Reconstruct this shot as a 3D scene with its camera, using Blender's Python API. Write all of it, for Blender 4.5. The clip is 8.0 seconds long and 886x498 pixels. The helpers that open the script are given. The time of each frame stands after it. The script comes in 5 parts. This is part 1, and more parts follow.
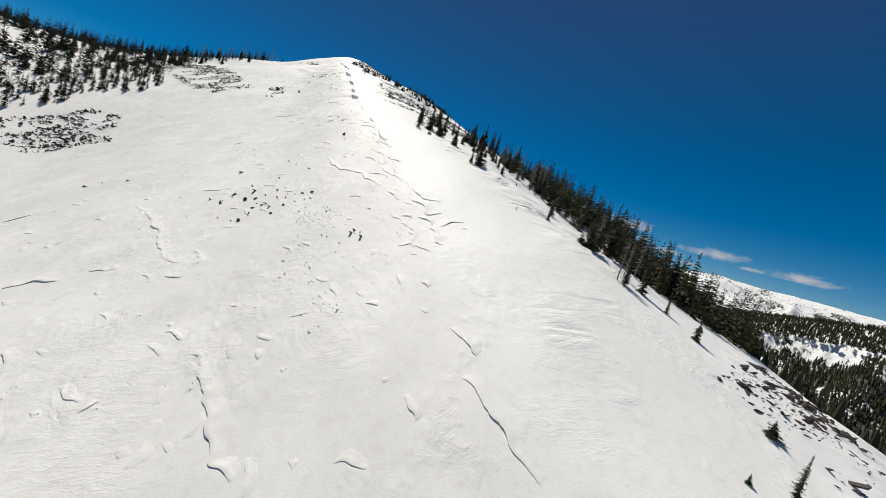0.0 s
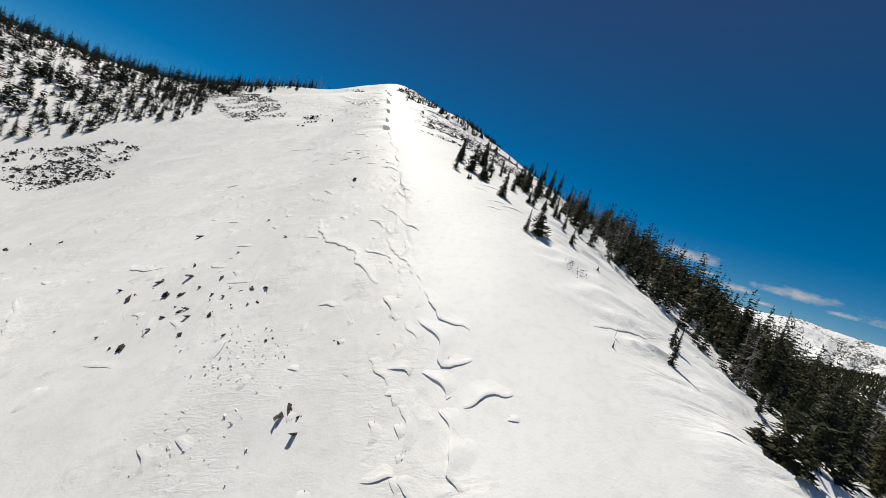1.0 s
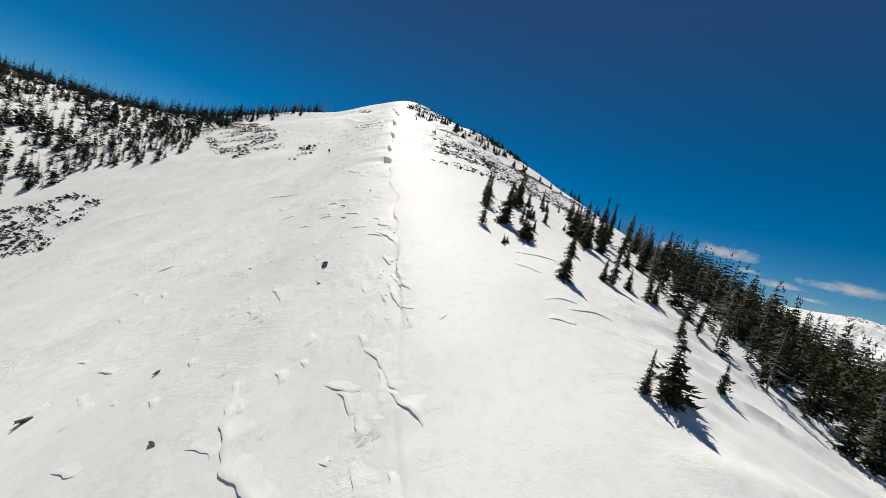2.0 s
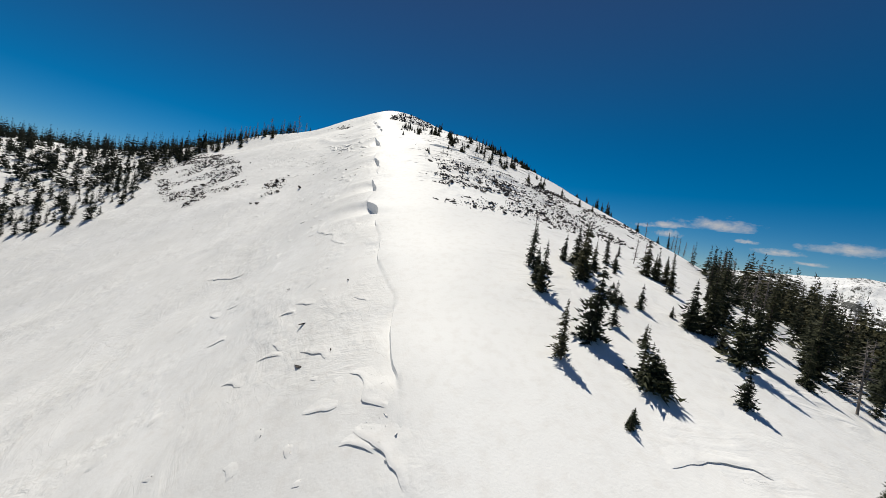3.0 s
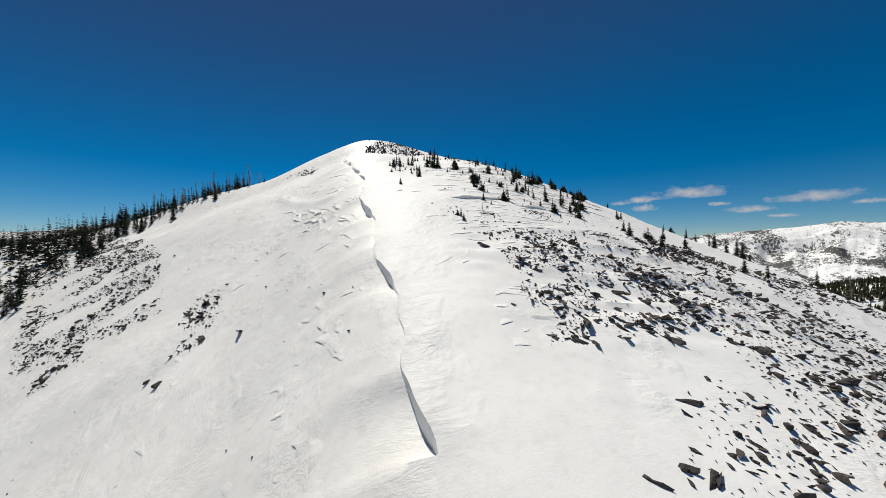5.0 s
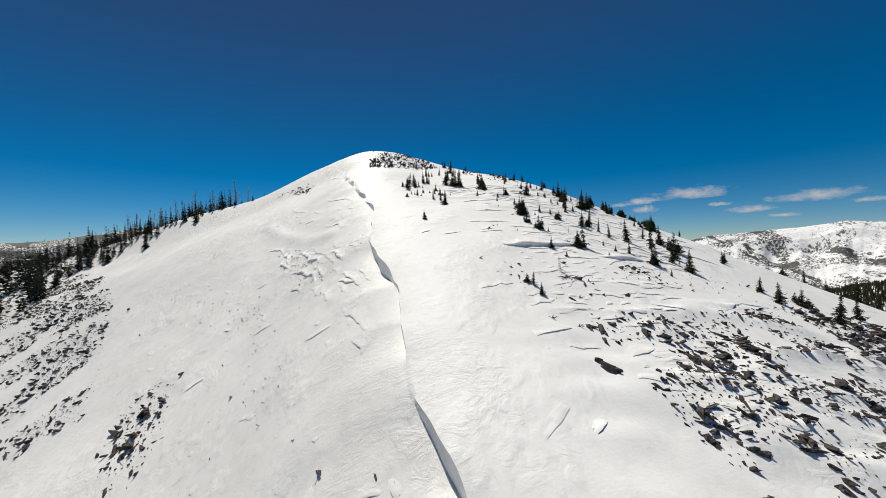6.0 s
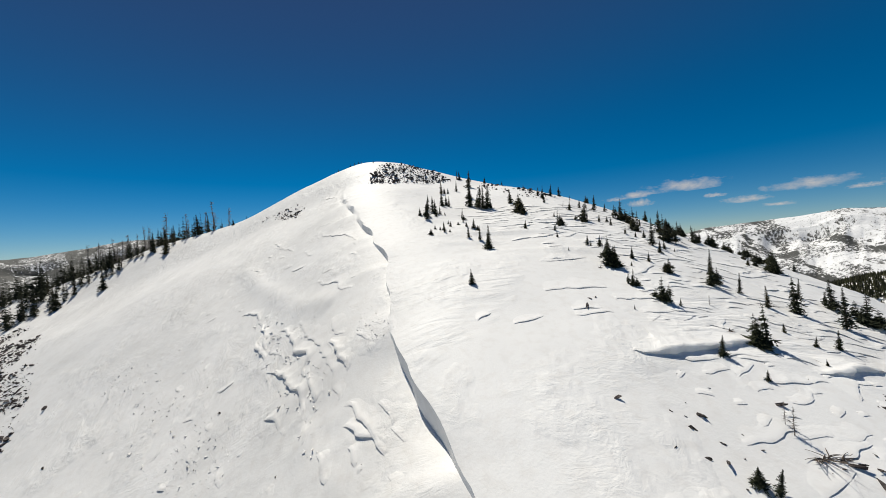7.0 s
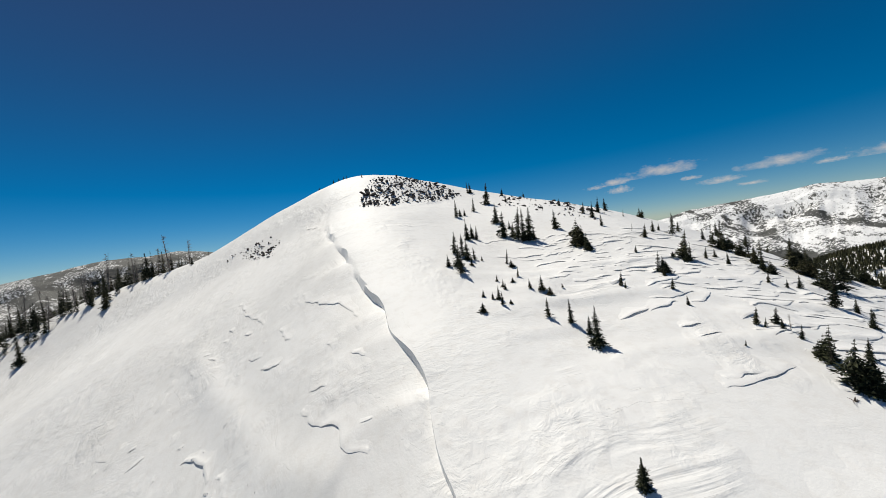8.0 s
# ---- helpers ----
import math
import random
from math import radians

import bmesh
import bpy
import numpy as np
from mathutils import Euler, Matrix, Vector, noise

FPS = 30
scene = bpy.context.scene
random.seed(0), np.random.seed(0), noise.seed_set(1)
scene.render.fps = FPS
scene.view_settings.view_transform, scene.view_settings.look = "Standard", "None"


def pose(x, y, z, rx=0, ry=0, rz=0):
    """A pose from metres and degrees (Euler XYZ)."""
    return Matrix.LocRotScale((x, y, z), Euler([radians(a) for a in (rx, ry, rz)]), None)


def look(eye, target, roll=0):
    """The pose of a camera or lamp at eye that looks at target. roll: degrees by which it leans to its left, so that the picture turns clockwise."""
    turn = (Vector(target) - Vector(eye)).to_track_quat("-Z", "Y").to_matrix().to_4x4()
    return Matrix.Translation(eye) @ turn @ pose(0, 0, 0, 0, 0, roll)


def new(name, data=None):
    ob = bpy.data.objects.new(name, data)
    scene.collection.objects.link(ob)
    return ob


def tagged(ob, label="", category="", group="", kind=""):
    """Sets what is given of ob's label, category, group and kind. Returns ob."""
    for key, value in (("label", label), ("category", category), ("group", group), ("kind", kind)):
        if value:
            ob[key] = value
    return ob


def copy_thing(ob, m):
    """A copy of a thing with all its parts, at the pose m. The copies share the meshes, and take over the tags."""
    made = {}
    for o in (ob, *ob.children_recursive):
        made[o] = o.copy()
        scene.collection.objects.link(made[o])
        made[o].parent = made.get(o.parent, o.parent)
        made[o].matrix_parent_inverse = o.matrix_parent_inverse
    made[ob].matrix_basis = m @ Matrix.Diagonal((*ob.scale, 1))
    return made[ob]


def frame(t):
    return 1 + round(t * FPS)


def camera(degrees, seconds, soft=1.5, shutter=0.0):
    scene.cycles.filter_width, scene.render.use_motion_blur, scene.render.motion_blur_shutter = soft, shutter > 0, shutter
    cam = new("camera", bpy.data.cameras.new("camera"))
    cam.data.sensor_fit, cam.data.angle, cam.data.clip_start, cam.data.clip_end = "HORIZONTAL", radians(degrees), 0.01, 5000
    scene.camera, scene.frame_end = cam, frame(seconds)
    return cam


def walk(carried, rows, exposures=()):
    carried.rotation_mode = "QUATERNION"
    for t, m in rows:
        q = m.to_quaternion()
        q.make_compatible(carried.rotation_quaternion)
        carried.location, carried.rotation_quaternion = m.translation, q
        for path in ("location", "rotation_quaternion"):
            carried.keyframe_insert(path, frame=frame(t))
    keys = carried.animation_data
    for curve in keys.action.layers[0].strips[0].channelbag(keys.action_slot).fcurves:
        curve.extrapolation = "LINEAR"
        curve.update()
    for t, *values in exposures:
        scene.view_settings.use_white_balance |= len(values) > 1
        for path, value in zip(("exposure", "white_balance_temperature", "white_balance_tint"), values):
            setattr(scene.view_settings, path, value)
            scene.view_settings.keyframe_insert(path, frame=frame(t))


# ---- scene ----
cam = camera(102.0, 8.0, soft=0.85)
PATH = [
    (0, (0.00, 0.01, 0.00), (1.483, 9.869, -0.749), 16.45),
    (0.5, (1.13, 13.67, 5.30), (1.936, 23.622, 4.674), 17.99),
    (1, (1.23, 27.34, 10.70), (1.349, 37.324, 10.149), 18.62),
    (1.2, (0.87, 32.81, 12.88), (0.748, 42.790, 12.341), 18.23),
    (2.3, (-4.75, 62.91, 25.17), (-5.359, 72.884, 24.730), 14.26),
    (2.5, (-6.26, 68.30, 27.43), (-6.838, 78.271, 27.000), 12.98),
    (3, (-10.54, 81.53, 33.06), (-10.999, 91.511, 32.640), 9.53),
    (3.5, (-15.24, 94.30, 38.45), (-15.542, 104.284, 37.996), 6.58),
    (4, (-19.90, 106.54, 43.35), (-19.968, 116.535, 42.915), 3.51),
    (4.2, (-21.70, 111.37, 45.26), (-21.675, 121.359, 44.831), 2.30),
    (5.3, (-31.03, 137.63, 55.77), (-31.065, 147.634, 55.711), -0.52),
    (5.5, (-32.46, 142.36, 57.68), (-32.489, 152.364, 57.632), -0.59),
    (6, (-35.91, 154.09, 62.43), (-35.896, 164.088, 62.384), -1.10),
    (6.5, (-39.36, 165.65, 67.22), (-39.295, 175.646, 67.163), -2.00),
    (7, (-42.62, 177.14, 72.05), (-42.508, 187.135, 71.997), -3.15),
    (7.5, (-45.82, 188.69, 76.90), (-45.534, 198.690, 76.782), -4.83),
    (8, (-49.00, 200.28, 81.73), (-48.483, 210.262, 81.573), -6.91),
]
walk(cam, [(t, look(eye, target, roll)) for t, eye, target, roll in PATH])

# ---- sky, sun, exposure ----
SUN_WAY = Vector((-0.47, 0.88, 0.0)).normalized() * math.cos(radians(59)) + Vector((0, 0, math.sin(radians(59))))
world = bpy.data.worlds.new("sky")
scene.world = world
world.use_nodes = True
wn = world.node_tree
wn.nodes.clear()
sky = wn.nodes.new("ShaderNodeTexSky")
sky.sky_type = "NISHITA"
sky.sun_disc = False
sky.sun_elevation = radians(59)
sky.sun_rotation = math.atan2(SUN_WAY.x, SUN_WAY.y)
sky.altitude = 3200
sky.air_density = 1.0
sky.dust_density = 0.0
sky.ozone_density = 5.0
deep = wn.nodes.new("ShaderNodeHueSaturation")
deep.inputs["Hue"].default_value = 0.492
deep.inputs["Saturation"].default_value = 1.42
deep.inputs["Value"].default_value = 1.0
back = wn.nodes.new("ShaderNodeBackground")
back.inputs["Strength"].default_value = 0.061
wout = wn.nodes.new("ShaderNodeOutputWorld")
wn.links.new(sky.outputs[0], deep.inputs["Color"])
# the blue deepens and turns violet towards the zenith
up = wn.nodes.new("ShaderNodeTexCoord")
rise = wn.nodes.new("ShaderNodeVectorMath")
rise.operation = "DOT_PRODUCT"
rise.inputs[1].default_value = (-0.12, 0.0, 1.0)
wn.links.new(up.outputs["Generated"], rise.inputs[0])
high = wn.nodes.new("ShaderNodeMapRange")
high.interpolation_type = "SMOOTHSTEP"
high.inputs["From Min"].default_value, high.inputs["From Max"].default_value = 0.16, 0.72
high.inputs["To Max"].default_value = 0.85
wn.links.new(rise.outputs["Value"], high.inputs["Value"])
violet = wn.nodes.new("ShaderNodeMix")
violet.data_type = "RGBA"
violet.inputs[7].default_value = (0.45, 0.86, 2.25, 1.0)
wn.links.new(high.outputs[0], violet.inputs[0])
wn.links.new(deep.outputs[0], violet.inputs[6])
wn.links.new(violet.outputs[2], back.inputs["Color"])
wn.links.new(back.outputs[0], wout.inputs["Surface"])

sun_data = bpy.data.lights.new("sun", "SUN")
sun_data.energy = 4.85
sun_data.angle = radians(0.53)
sun_data.color = (1.0, 0.952, 0.84)
sun = new("sun", sun_data)
sun.matrix_world = look(SUN_WAY * 100, (0, 0, 0))


# ---- materials ----
def material(name, roughness=0.8):
    mat = bpy.data.materials.new(name)
    mat.use_nodes = True
    tree = mat.node_tree
    tree.nodes.clear()
    out = tree.nodes.new("ShaderNodeOutputMaterial")
    bsdf = tree.nodes.new("ShaderNodeBsdfPrincipled")
    bsdf.inputs["Roughness"].default_value = roughness
    tree.links.new(bsdf.outputs[0], out.inputs["Surface"])
    return mat, tree, bsdf


def noise_node(tree, scale, detail=4.0, stretch=None, rough=0.55, turn=0.0, distortion=0.0):
    """World-sized noise: scale in turns a metre, stretched by axis."""
    at = tree.nodes.new("ShaderNodeTexCoord")
    mapping = tree.nodes.new("ShaderNodeMapping")
    if stretch:
        mapping.inputs["Scale"].default_value = stretch
    mapping.inputs["Rotation"].default_value = (0, 0, turn)
    tex = tree.nodes.new("ShaderNodeTexNoise")
    tex.inputs["Scale"].default_value = scale
    tex.inputs["Detail"].default_value = detail
    tex.inputs["Roughness"].default_value = rough
    tex.inputs["Distortion"].default_value = distortion
    tree.links.new(at.outputs["Object"], mapping.inputs["Vector"])
    tree.links.new(mapping.outputs[0], tex.inputs["Vector"])
    return tex.outputs["Fac"]


def ramp(tree, fac, stops):
    node = tree.nodes.new("ShaderNodeValToRGB")
    while len(node.color_ramp.elements) < len(stops):
        node.color_ramp.elements.new(0.5)
    for element, (at, colour) in zip(node.color_ramp.elements, stops):
        element.position = at
        element.color = (*colour, 1.0)
    tree.links.new(fac, node.inputs["Fac"])
    return node.outputs["Color"]


def mix(tree, fac, a, b, blend="MIX"):
    node = tree.nodes.new("ShaderNodeMix")
    node.data_type, node.blend_type = "RGBA", blend
    for socket, value in ((0, fac), (6, a), (7, b)):
        if isinstance(value, (int, float)):
            node.inputs[socket].default_value = value
        elif isinstance(value, tuple):
            node.inputs[socket].default_value = (*value, 1.0)
        else:
            tree.links.new(value, node.inputs[socket])
    return node.outputs[2]


def relief(tree, bsdf, heights):
    """Chained bumps: (height socket, distance in metres, strength)."""
    last = None
    for height, distance, strength in heights:
        bump = tree.nodes.new("ShaderNodeBump")
        bump.inputs["Distance"].default_value = distance
        bump.inputs["Strength"].default_value = strength
        tree.links.new(height, bump.inputs["Height"])
        if last:
            tree.links.new(last, bump.inputs["Normal"])
        last = bump.outputs["Normal"]
    tree.links.new(last, bsdf.inputs["Normal"])


def slab_steps(tree, heading, along, across, steps, patch_scale, low, high):
    """Small broken steps in wind slab: a stretched noise cut into terraces, in patches."""
    at = tree.nodes.new("ShaderNodeTexCoord")
    mapping = tree.nodes.new("ShaderNodeMapping")
    mapping.vector_type = "TEXTURE"
    mapping.inputs["Rotation"].default_value = (0, 0, heading)
    mapping.inputs["Scale"].default_value = (along, across, across * 3)
    tex = tree.nodes.new("ShaderNodeTexNoise")
    for name, value in (("Scale", 1.0), ("Detail", 4.0), ("Roughness", 0.5), ("Distortion", 0.8)):
        tex.inputs[name].default_value = value
    tree.links.new(at.outputs["Object"], mapping.inputs["Vector"])
    tree.links.new(mapping.outputs[0], tex.inputs["Vector"])
    many = tree.nodes.new("ShaderNodeMath")
    many.operation = "MULTIPLY"
    many.inputs[1].default_value = steps
    tree.links.new(tex.outputs["Fac"], many.inputs[0])
    cut = tree.nodes.new("ShaderNodeMath")
    cut.operation = "FRACT"
    tree.links.new(many.outputs[0], cut.inputs[0])
    mask = ramp(tree, noise_node(tree, patch_scale, 3.0, None, 0.6), ((low, (0, 0, 0)), (high, (1, 1, 1))))
    return mix(tree, 1.0, mask, cut.outputs[0], "MULTIPLY")


def snow_material():
    mat, tree, bsdf = material("snow", 0.62)
    broad = noise_node(tree, 0.045, 4.0)
    fine = noise_node(tree, 1.1, 5.0)
    colour = ramp(tree, broad, ((0.3, (0.735, 0.728, 0.715)), (0.7, (0.795, 0.79, 0.78))))
    dirt = ramp(tree, fine, ((0.30, (0.92, 0.905, 0.89)), (0.52, (1, 1, 1))))
    colour = mix(tree, 0.7, colour, dirt, "MULTIPLY")
    # a darker, uneven snow tone on the west side of the edge
    west_mask = tree.nodes.new("ShaderNodeAttribute")
    west_mask.attribute_name = "west_side"
    west_tone = ramp(tree, noise_node(tree, 0.16, 6.0, (1.0, 0.45, 1.0), 0.65, 0.6), ((0.28, (0.85, 0.845, 0.835)), (0.72, (0.975, 0.97, 0.965))))
    colour = mix(tree, west_mask.outputs["Fac"], colour, mix(tree, 1.0, colour, west_tone, "MULTIPLY"))
    tree.links.new(colour, bsdf.inputs["Base Color"])
    bsdf.inputs["Specular IOR Level"].default_value = 0.25
    # wind scales come in patches; between them the crust is smooth
    patch = noise_node(tree, 0.07, 4.0, None, 0.6)
    mask = ramp(tree, patch, ((0.50, (0, 0, 0)), (0.64, (1, 1, 1))))
    scales = mix(tree, 1.0, mask, noise_node(tree, 0.95, 4.0, (0.8, 2.3, 1.0), 0.62, 0.3, 0.9), "MULTIPLY")
    patch_two = noise_node(tree, 0.11, 4.0, (1.0, 0.5, 1.0), 0.6)
    mask_two = ramp(tree, patch_two, ((0.54, (0, 0, 0)), (0.66, (1, 1, 1))))
    lumps = mix(tree, 1.0, mask_two, noise_node(tree, 0.7, 5.0, None, 0.65, 0.0, 1.2), "MULTIPLY")
    grain = noise_node(tree, 5.0, 3.0)
    west = mix(tree, 1.0, west_mask.outputs["Fac"], slab_steps(tree, -1.0, 7.0, 2.4, 4.0, 0.055, 0.53, 0.62), "MULTIPLY")
    east_mask = tree.nodes.new("ShaderNodeMath")
    east_mask.operation = "SUBTRACT"
    east_mask.inputs[0].default_value = 1.0
    tree.links.new(west_mask.outputs["Fac"], east_mask.inputs[1])
    calm_snow = tree.nodes.new("ShaderNodeAttribute")
    calm_snow.attribute_name = "calm"
    ruffled = tree.nodes.new("ShaderNodeMath")
    ruffled.operation, ruffled.use_clamp = "SUBTRACT", True
    tree.links.new(east_mask.outputs[0], ruffled.inputs[0])
    tree.links.new(calm_snow.outputs["Fac"], ruffled.inputs[1])
    rough = tree.nodes.new("ShaderNodeMath")
    rough.operation = "SUBTRACT"
    rough.inputs[0].default_value = 1.0
    tree.links.new(calm_snow.outputs["Fac"], rough.inputs[1])
    scales = mix(tree, 1.0, rough.outputs[0], scales, "MULTIPLY")
    lumps = mix(tree, 1.0, rough.outputs[0], lumps, "MULTIPLY")
    east = mix(tree, 1.0, ruffled.outputs[0], slab_steps(tree, 0.12, 8.0, 2.0, 3.2, 0.06, 0.52, 0.62), "MULTIPLY")
    relief(tree, bsdf, ((scales, 0.55, 0.22), (lumps, 0.6, 0.36), (west, 0.10, 0.8), (east, 0.16, 0.9), (grain, 0.05, 0.35)))
    return mat


def rock_material():
    mat, tree, bsdf = material("rock", 0.9)
    info = tree.nodes.new("ShaderNodeObjectInfo")
    island = tree.nodes.new("ShaderNodeNewGeometry")
    grain = noise_node(tree, 2.2, 6.0)
    lichen = noise_node(tree, 0.8, 3.0)
    colour = ramp(tree, grain, ((0.3, (0.034, 0.031, 0.032)), (0.7, (0.098, 0.088, 0.087))))
    colour = mix(tree, 0.35, colour, ramp(tree, lichen, ((0.45, (0.032, 0.025, 0.024)), (0.62, (0.088, 0.078, 0.074)))))
    shade = ramp(tree, island.outputs["Random Per Island"], ((0.0, (0.55, 0.5, 0.5)), (1.0, (1.3, 1.25, 1.2))))
    own = ramp(tree, info.outputs["Random"], ((0.0, (0.75, 0.72, 0.7)), (1.0, (1.15, 1.1, 1.08))))
    colour = mix(tree, 1.0, mix(tree, 1.0, colour, shade, "MULTIPLY"), own, "MULTIPLY")
    tree.links.new(colour, bsdf.inputs["Base Color"])
    relief(tree, bsdf, ((grain, 0.4, 0.8), (noise_node(tree, 9.0, 3.0), 0.05, 0.6)))
    return mat


def needle_material():
    mat, tree, bsdf = material("needles", 0.75)
    info = tree.nodes.new("ShaderNodeObjectInfo")
    island = tree.nodes.new("ShaderNodeNewGeometry")
    tone = ramp(tree, info.outputs["Random"], ((0.0, (0.018, 0.023, 0.013)), (0.6, (0.030, 0.035, 0.018)), (1.0, (0.050, 0.048, 0.024))))
    tuft = ramp(tree, island.outputs["Random Per Island"], ((0.0, (0.55, 0.6, 0.6)), (1.0, (1.5, 1.4, 1.15))))
    tree.links.new(mix(tree, 1.0, tone, tuft, "MULTIPLY"), bsdf.inputs["Base Color"])
    bsdf.inputs["Specular IOR Level"].default_value = 0.2
    return mat


def bark_material(name, dark, light):
    mat, tree, bsdf = material(name, 0.92)
    grain = noise_node(tree, 6.0, 4.0, (3, 3, 0.5))
    tree.links.new(ramp(tree, grain, ((0.3, dark), (0.7, light))), bsdf.inputs["Base Color"])
    relief(tree, bsdf, ((grain, 0.03, 0.7),))
    return mat


def range_material(name, extra=0.0):
    """A distant massif: wind-packed snow with stands of dark forest and bare ribs."""
    mat, tree, bsdf = material(name, 0.8)
    stands = noise_node(tree, 0.0055, 5.0, None, 0.6, 0.0, 0.8)
    ribs = noise_node(tree, 0.009, 4.0, (1.0, 0.35, 0.35), 0.6, 0.5)
    trees = noise_node(tree, 0.10, 5.0, (1.0, 1.0, 0.5), 0.8)
    at = tree.nodes.new("ShaderNodeNewGeometry")
    split = tree.nodes.new("ShaderNodeSeparateXYZ")
    tree.links.new(at.outputs["Position"], split.inputs[0])
    low = tree.nodes.new("ShaderNodeMapRange")
    low.inputs["From Min"].default_value, low.inputs["From Max"].default_value = -150.0, -105.0
    low.inputs["To Min"].default_value, low.inputs["To Max"].default_value = 0.30, 0.0
    tree.links.new(split.outputs["Z"], low.inputs["Value"])
    # sparse trees everywhere, thick stands in patches, closed forest on the valley floor
    thick = ramp(tree, stands, ((0.47, (0, 0, 0)), (0.53, (0.11, 0.11, 0.11))))
    strip = ramp(tree, ribs, ((0.55, (0, 0, 0)), (0.585, (0.13, 0.13, 0.13))))
    total = trees
    for more in (thick, strip, low.outputs[0]):
        add = tree.nodes.new("ShaderNodeMath")
        tree.links.new(total, add.inputs[0])
        tree.links.new(more, add.inputs[1])
        total = add.outputs[0]
    cover = ramp(tree, total, ((0.575 - extra, (0, 0, 0)), (0.63 - extra, (1, 1, 1))))
    colour = mix(tree, cover, (0.74, 0.74, 0.745), (0.045, 0.047, 0.044))
    tree.links.new(colour, bsdf.inputs["Base Color"])
    relief(tree, bsdf, ((noise_node(tree, 0.012, 7.0, None, 0.62), 16.0, 0.7),))
    return mat


def cloud_material():
    """Thin fair-weather cloud: the noise thins it towards its ragged rim."""
    mat = bpy.data.materials.new("cloud")
    mat.use_nodes = True
    tree = mat.node_tree
    tree.nodes.clear()
    out = tree.nodes.new("ShaderNodeOutputMaterial")
    coord = tree.nodes.new("ShaderNodeTexCoord")
    info = tree.nodes.new("ShaderNodeObjectInfo")
    shift = tree.nodes.new("ShaderNodeVectorMath")
    shift.operation = "MULTIPLY_ADD"
    tree.links.new(info.outputs["Random"], shift.inputs[0])
    shift.inputs[1].default_value = (40, 40, 40)
    tree.links.new(coord.outputs["Object"], shift.inputs[2])
    tex = tree.nodes.new("ShaderNodeTexNoise")
    tex.inputs["Scale"].default_value = 1.0
    tex.inputs["Detail"].default_value = 7.0
    tex.inputs["Roughness"].default_value = 0.6
    wide = tree.nodes.new("ShaderNodeMapping")
    wide.inputs["Scale"].default_value = (3.6, 1.3, 1.0)
    tree.links.new(shift.outputs[0], wide.inputs["Vector"])
    tree.links.new(wide.outputs[0], tex.inputs["Vector"])
    length = tree.nodes.new("ShaderNodeVectorMath")
    length.operation = "LENGTH"
    tree.links.new(coord.outputs["Object"], length.inputs[0])
    rim = tree.nodes.new("ShaderNodeMapRange")
    rim.inputs["From Min"].default_value, rim.inputs["From Max"].default_value = 0.12, 1.0
    rim.inputs["To Min"].default_value, rim.inputs["To Max"].default_value = 0.24, -0.34
    tree.links.new(length.outputs["Value"], rim.inputs["Value"])
    add = tree.nodes.new("ShaderNodeMath")
    tree.links.new(tex.outputs["Fac"], add.inputs[0])
    tree.links.new(rim.outputs[0], add.inputs[1])
    alpha = tree.nodes.new("ShaderNodeMapRange")
    alpha.inputs["From Min"].default_value, alpha.inputs["From Max"].default_value = 0.34, 0.86
    alpha.inputs["To Max"].default_value = 0.8
    tree.links.new(add.outputs[0], alpha.inputs["Value"])
    glow = tree.nodes.new("ShaderNodeEmission")
    glow.inputs["Color"].default_value = (0.80, 0.75, 0.71, 1)
    glow.inputs["Strength"].default_value = 0.72
    clear = tree.nodes.new("ShaderNodeBsdfTransparent")
    blend = tree.nodes.new("ShaderNodeMixShader")
    tree.links.new(alpha.outputs[0], blend.inputs[0])
    tree.links.new(clear.outputs[0], blend.inputs[1])
    tree.links.new(glow.outputs[0], blend.inputs[2])
    tree.links.new(blend.outputs[0], out.inputs["Surface"])
    return mat


SNOW, ROCK, NEEDLES = snow_material(), rock_material(), needle_material()
BARK = bark_material("bark", (0.05, 0.038, 0.03), (0.13, 0.10, 0.08))
GREY_WOOD = bark_material("weathered_wood", (0.10, 0.085, 0.075), (0.24, 0.21, 0.19))
RANGE, WOODED_RANGE, CLOUD = range_material("mountain_snow"), range_material("wooded_mountain_snow", 0.13), cloud_material()


def part(name, bm, mat, parent=None, label="", smooth=False):
    """One mesh object from a bmesh, under a thing or on its own."""
    mesh = bpy.data.meshes.new(name)
    bm.to_mesh(mesh)
    bm.free()
    if smooth:
        mesh.shade_smooth()
    mesh.materials.append(mat)
    ob = new(name, mesh)
    ob.parent = parent
    return tagged(ob, label)


# ---- the lie of the land ----
def lattice(ix, iy, seed):
    v = np.sin(ix * 127.1 + iy * 311.7 + seed * 74.7) * 43758.5453
    return v - np.floor(v)


def value_noise(x, y, seed=0):
    """Smooth noise from -1 to 1 with a cell of one."""
    ix, iy = np.floor(x), np.floor(y)
    fx, fy = x - ix, y - iy
    fx, fy = fx * fx * fx * (fx * (fx * 6 - 15) + 10), fy * fy * fy * (fy * (fy * 6 - 15) + 10)
    a, b = lattice(ix, iy, seed), lattice(ix + 1, iy, seed)
    c, d = lattice(ix, iy + 1, seed), lattice(ix + 1, iy + 1, seed)
    return 2 * ((a * (1 - fx) + b * fx) * (1 - fy) + (c * (1 - fx) + d * fx) * fy) - 1


def fractal(x, y, seed=0, octaves=4, gain=0.5):
    total, size = 0.0, 1.0
    for n in range(octaves):
        total = total + size * value_noise(x * 2**n + 17.3 * n, y * 2**n - 9.1 * n, seed + n)
        size *= gain
    return total


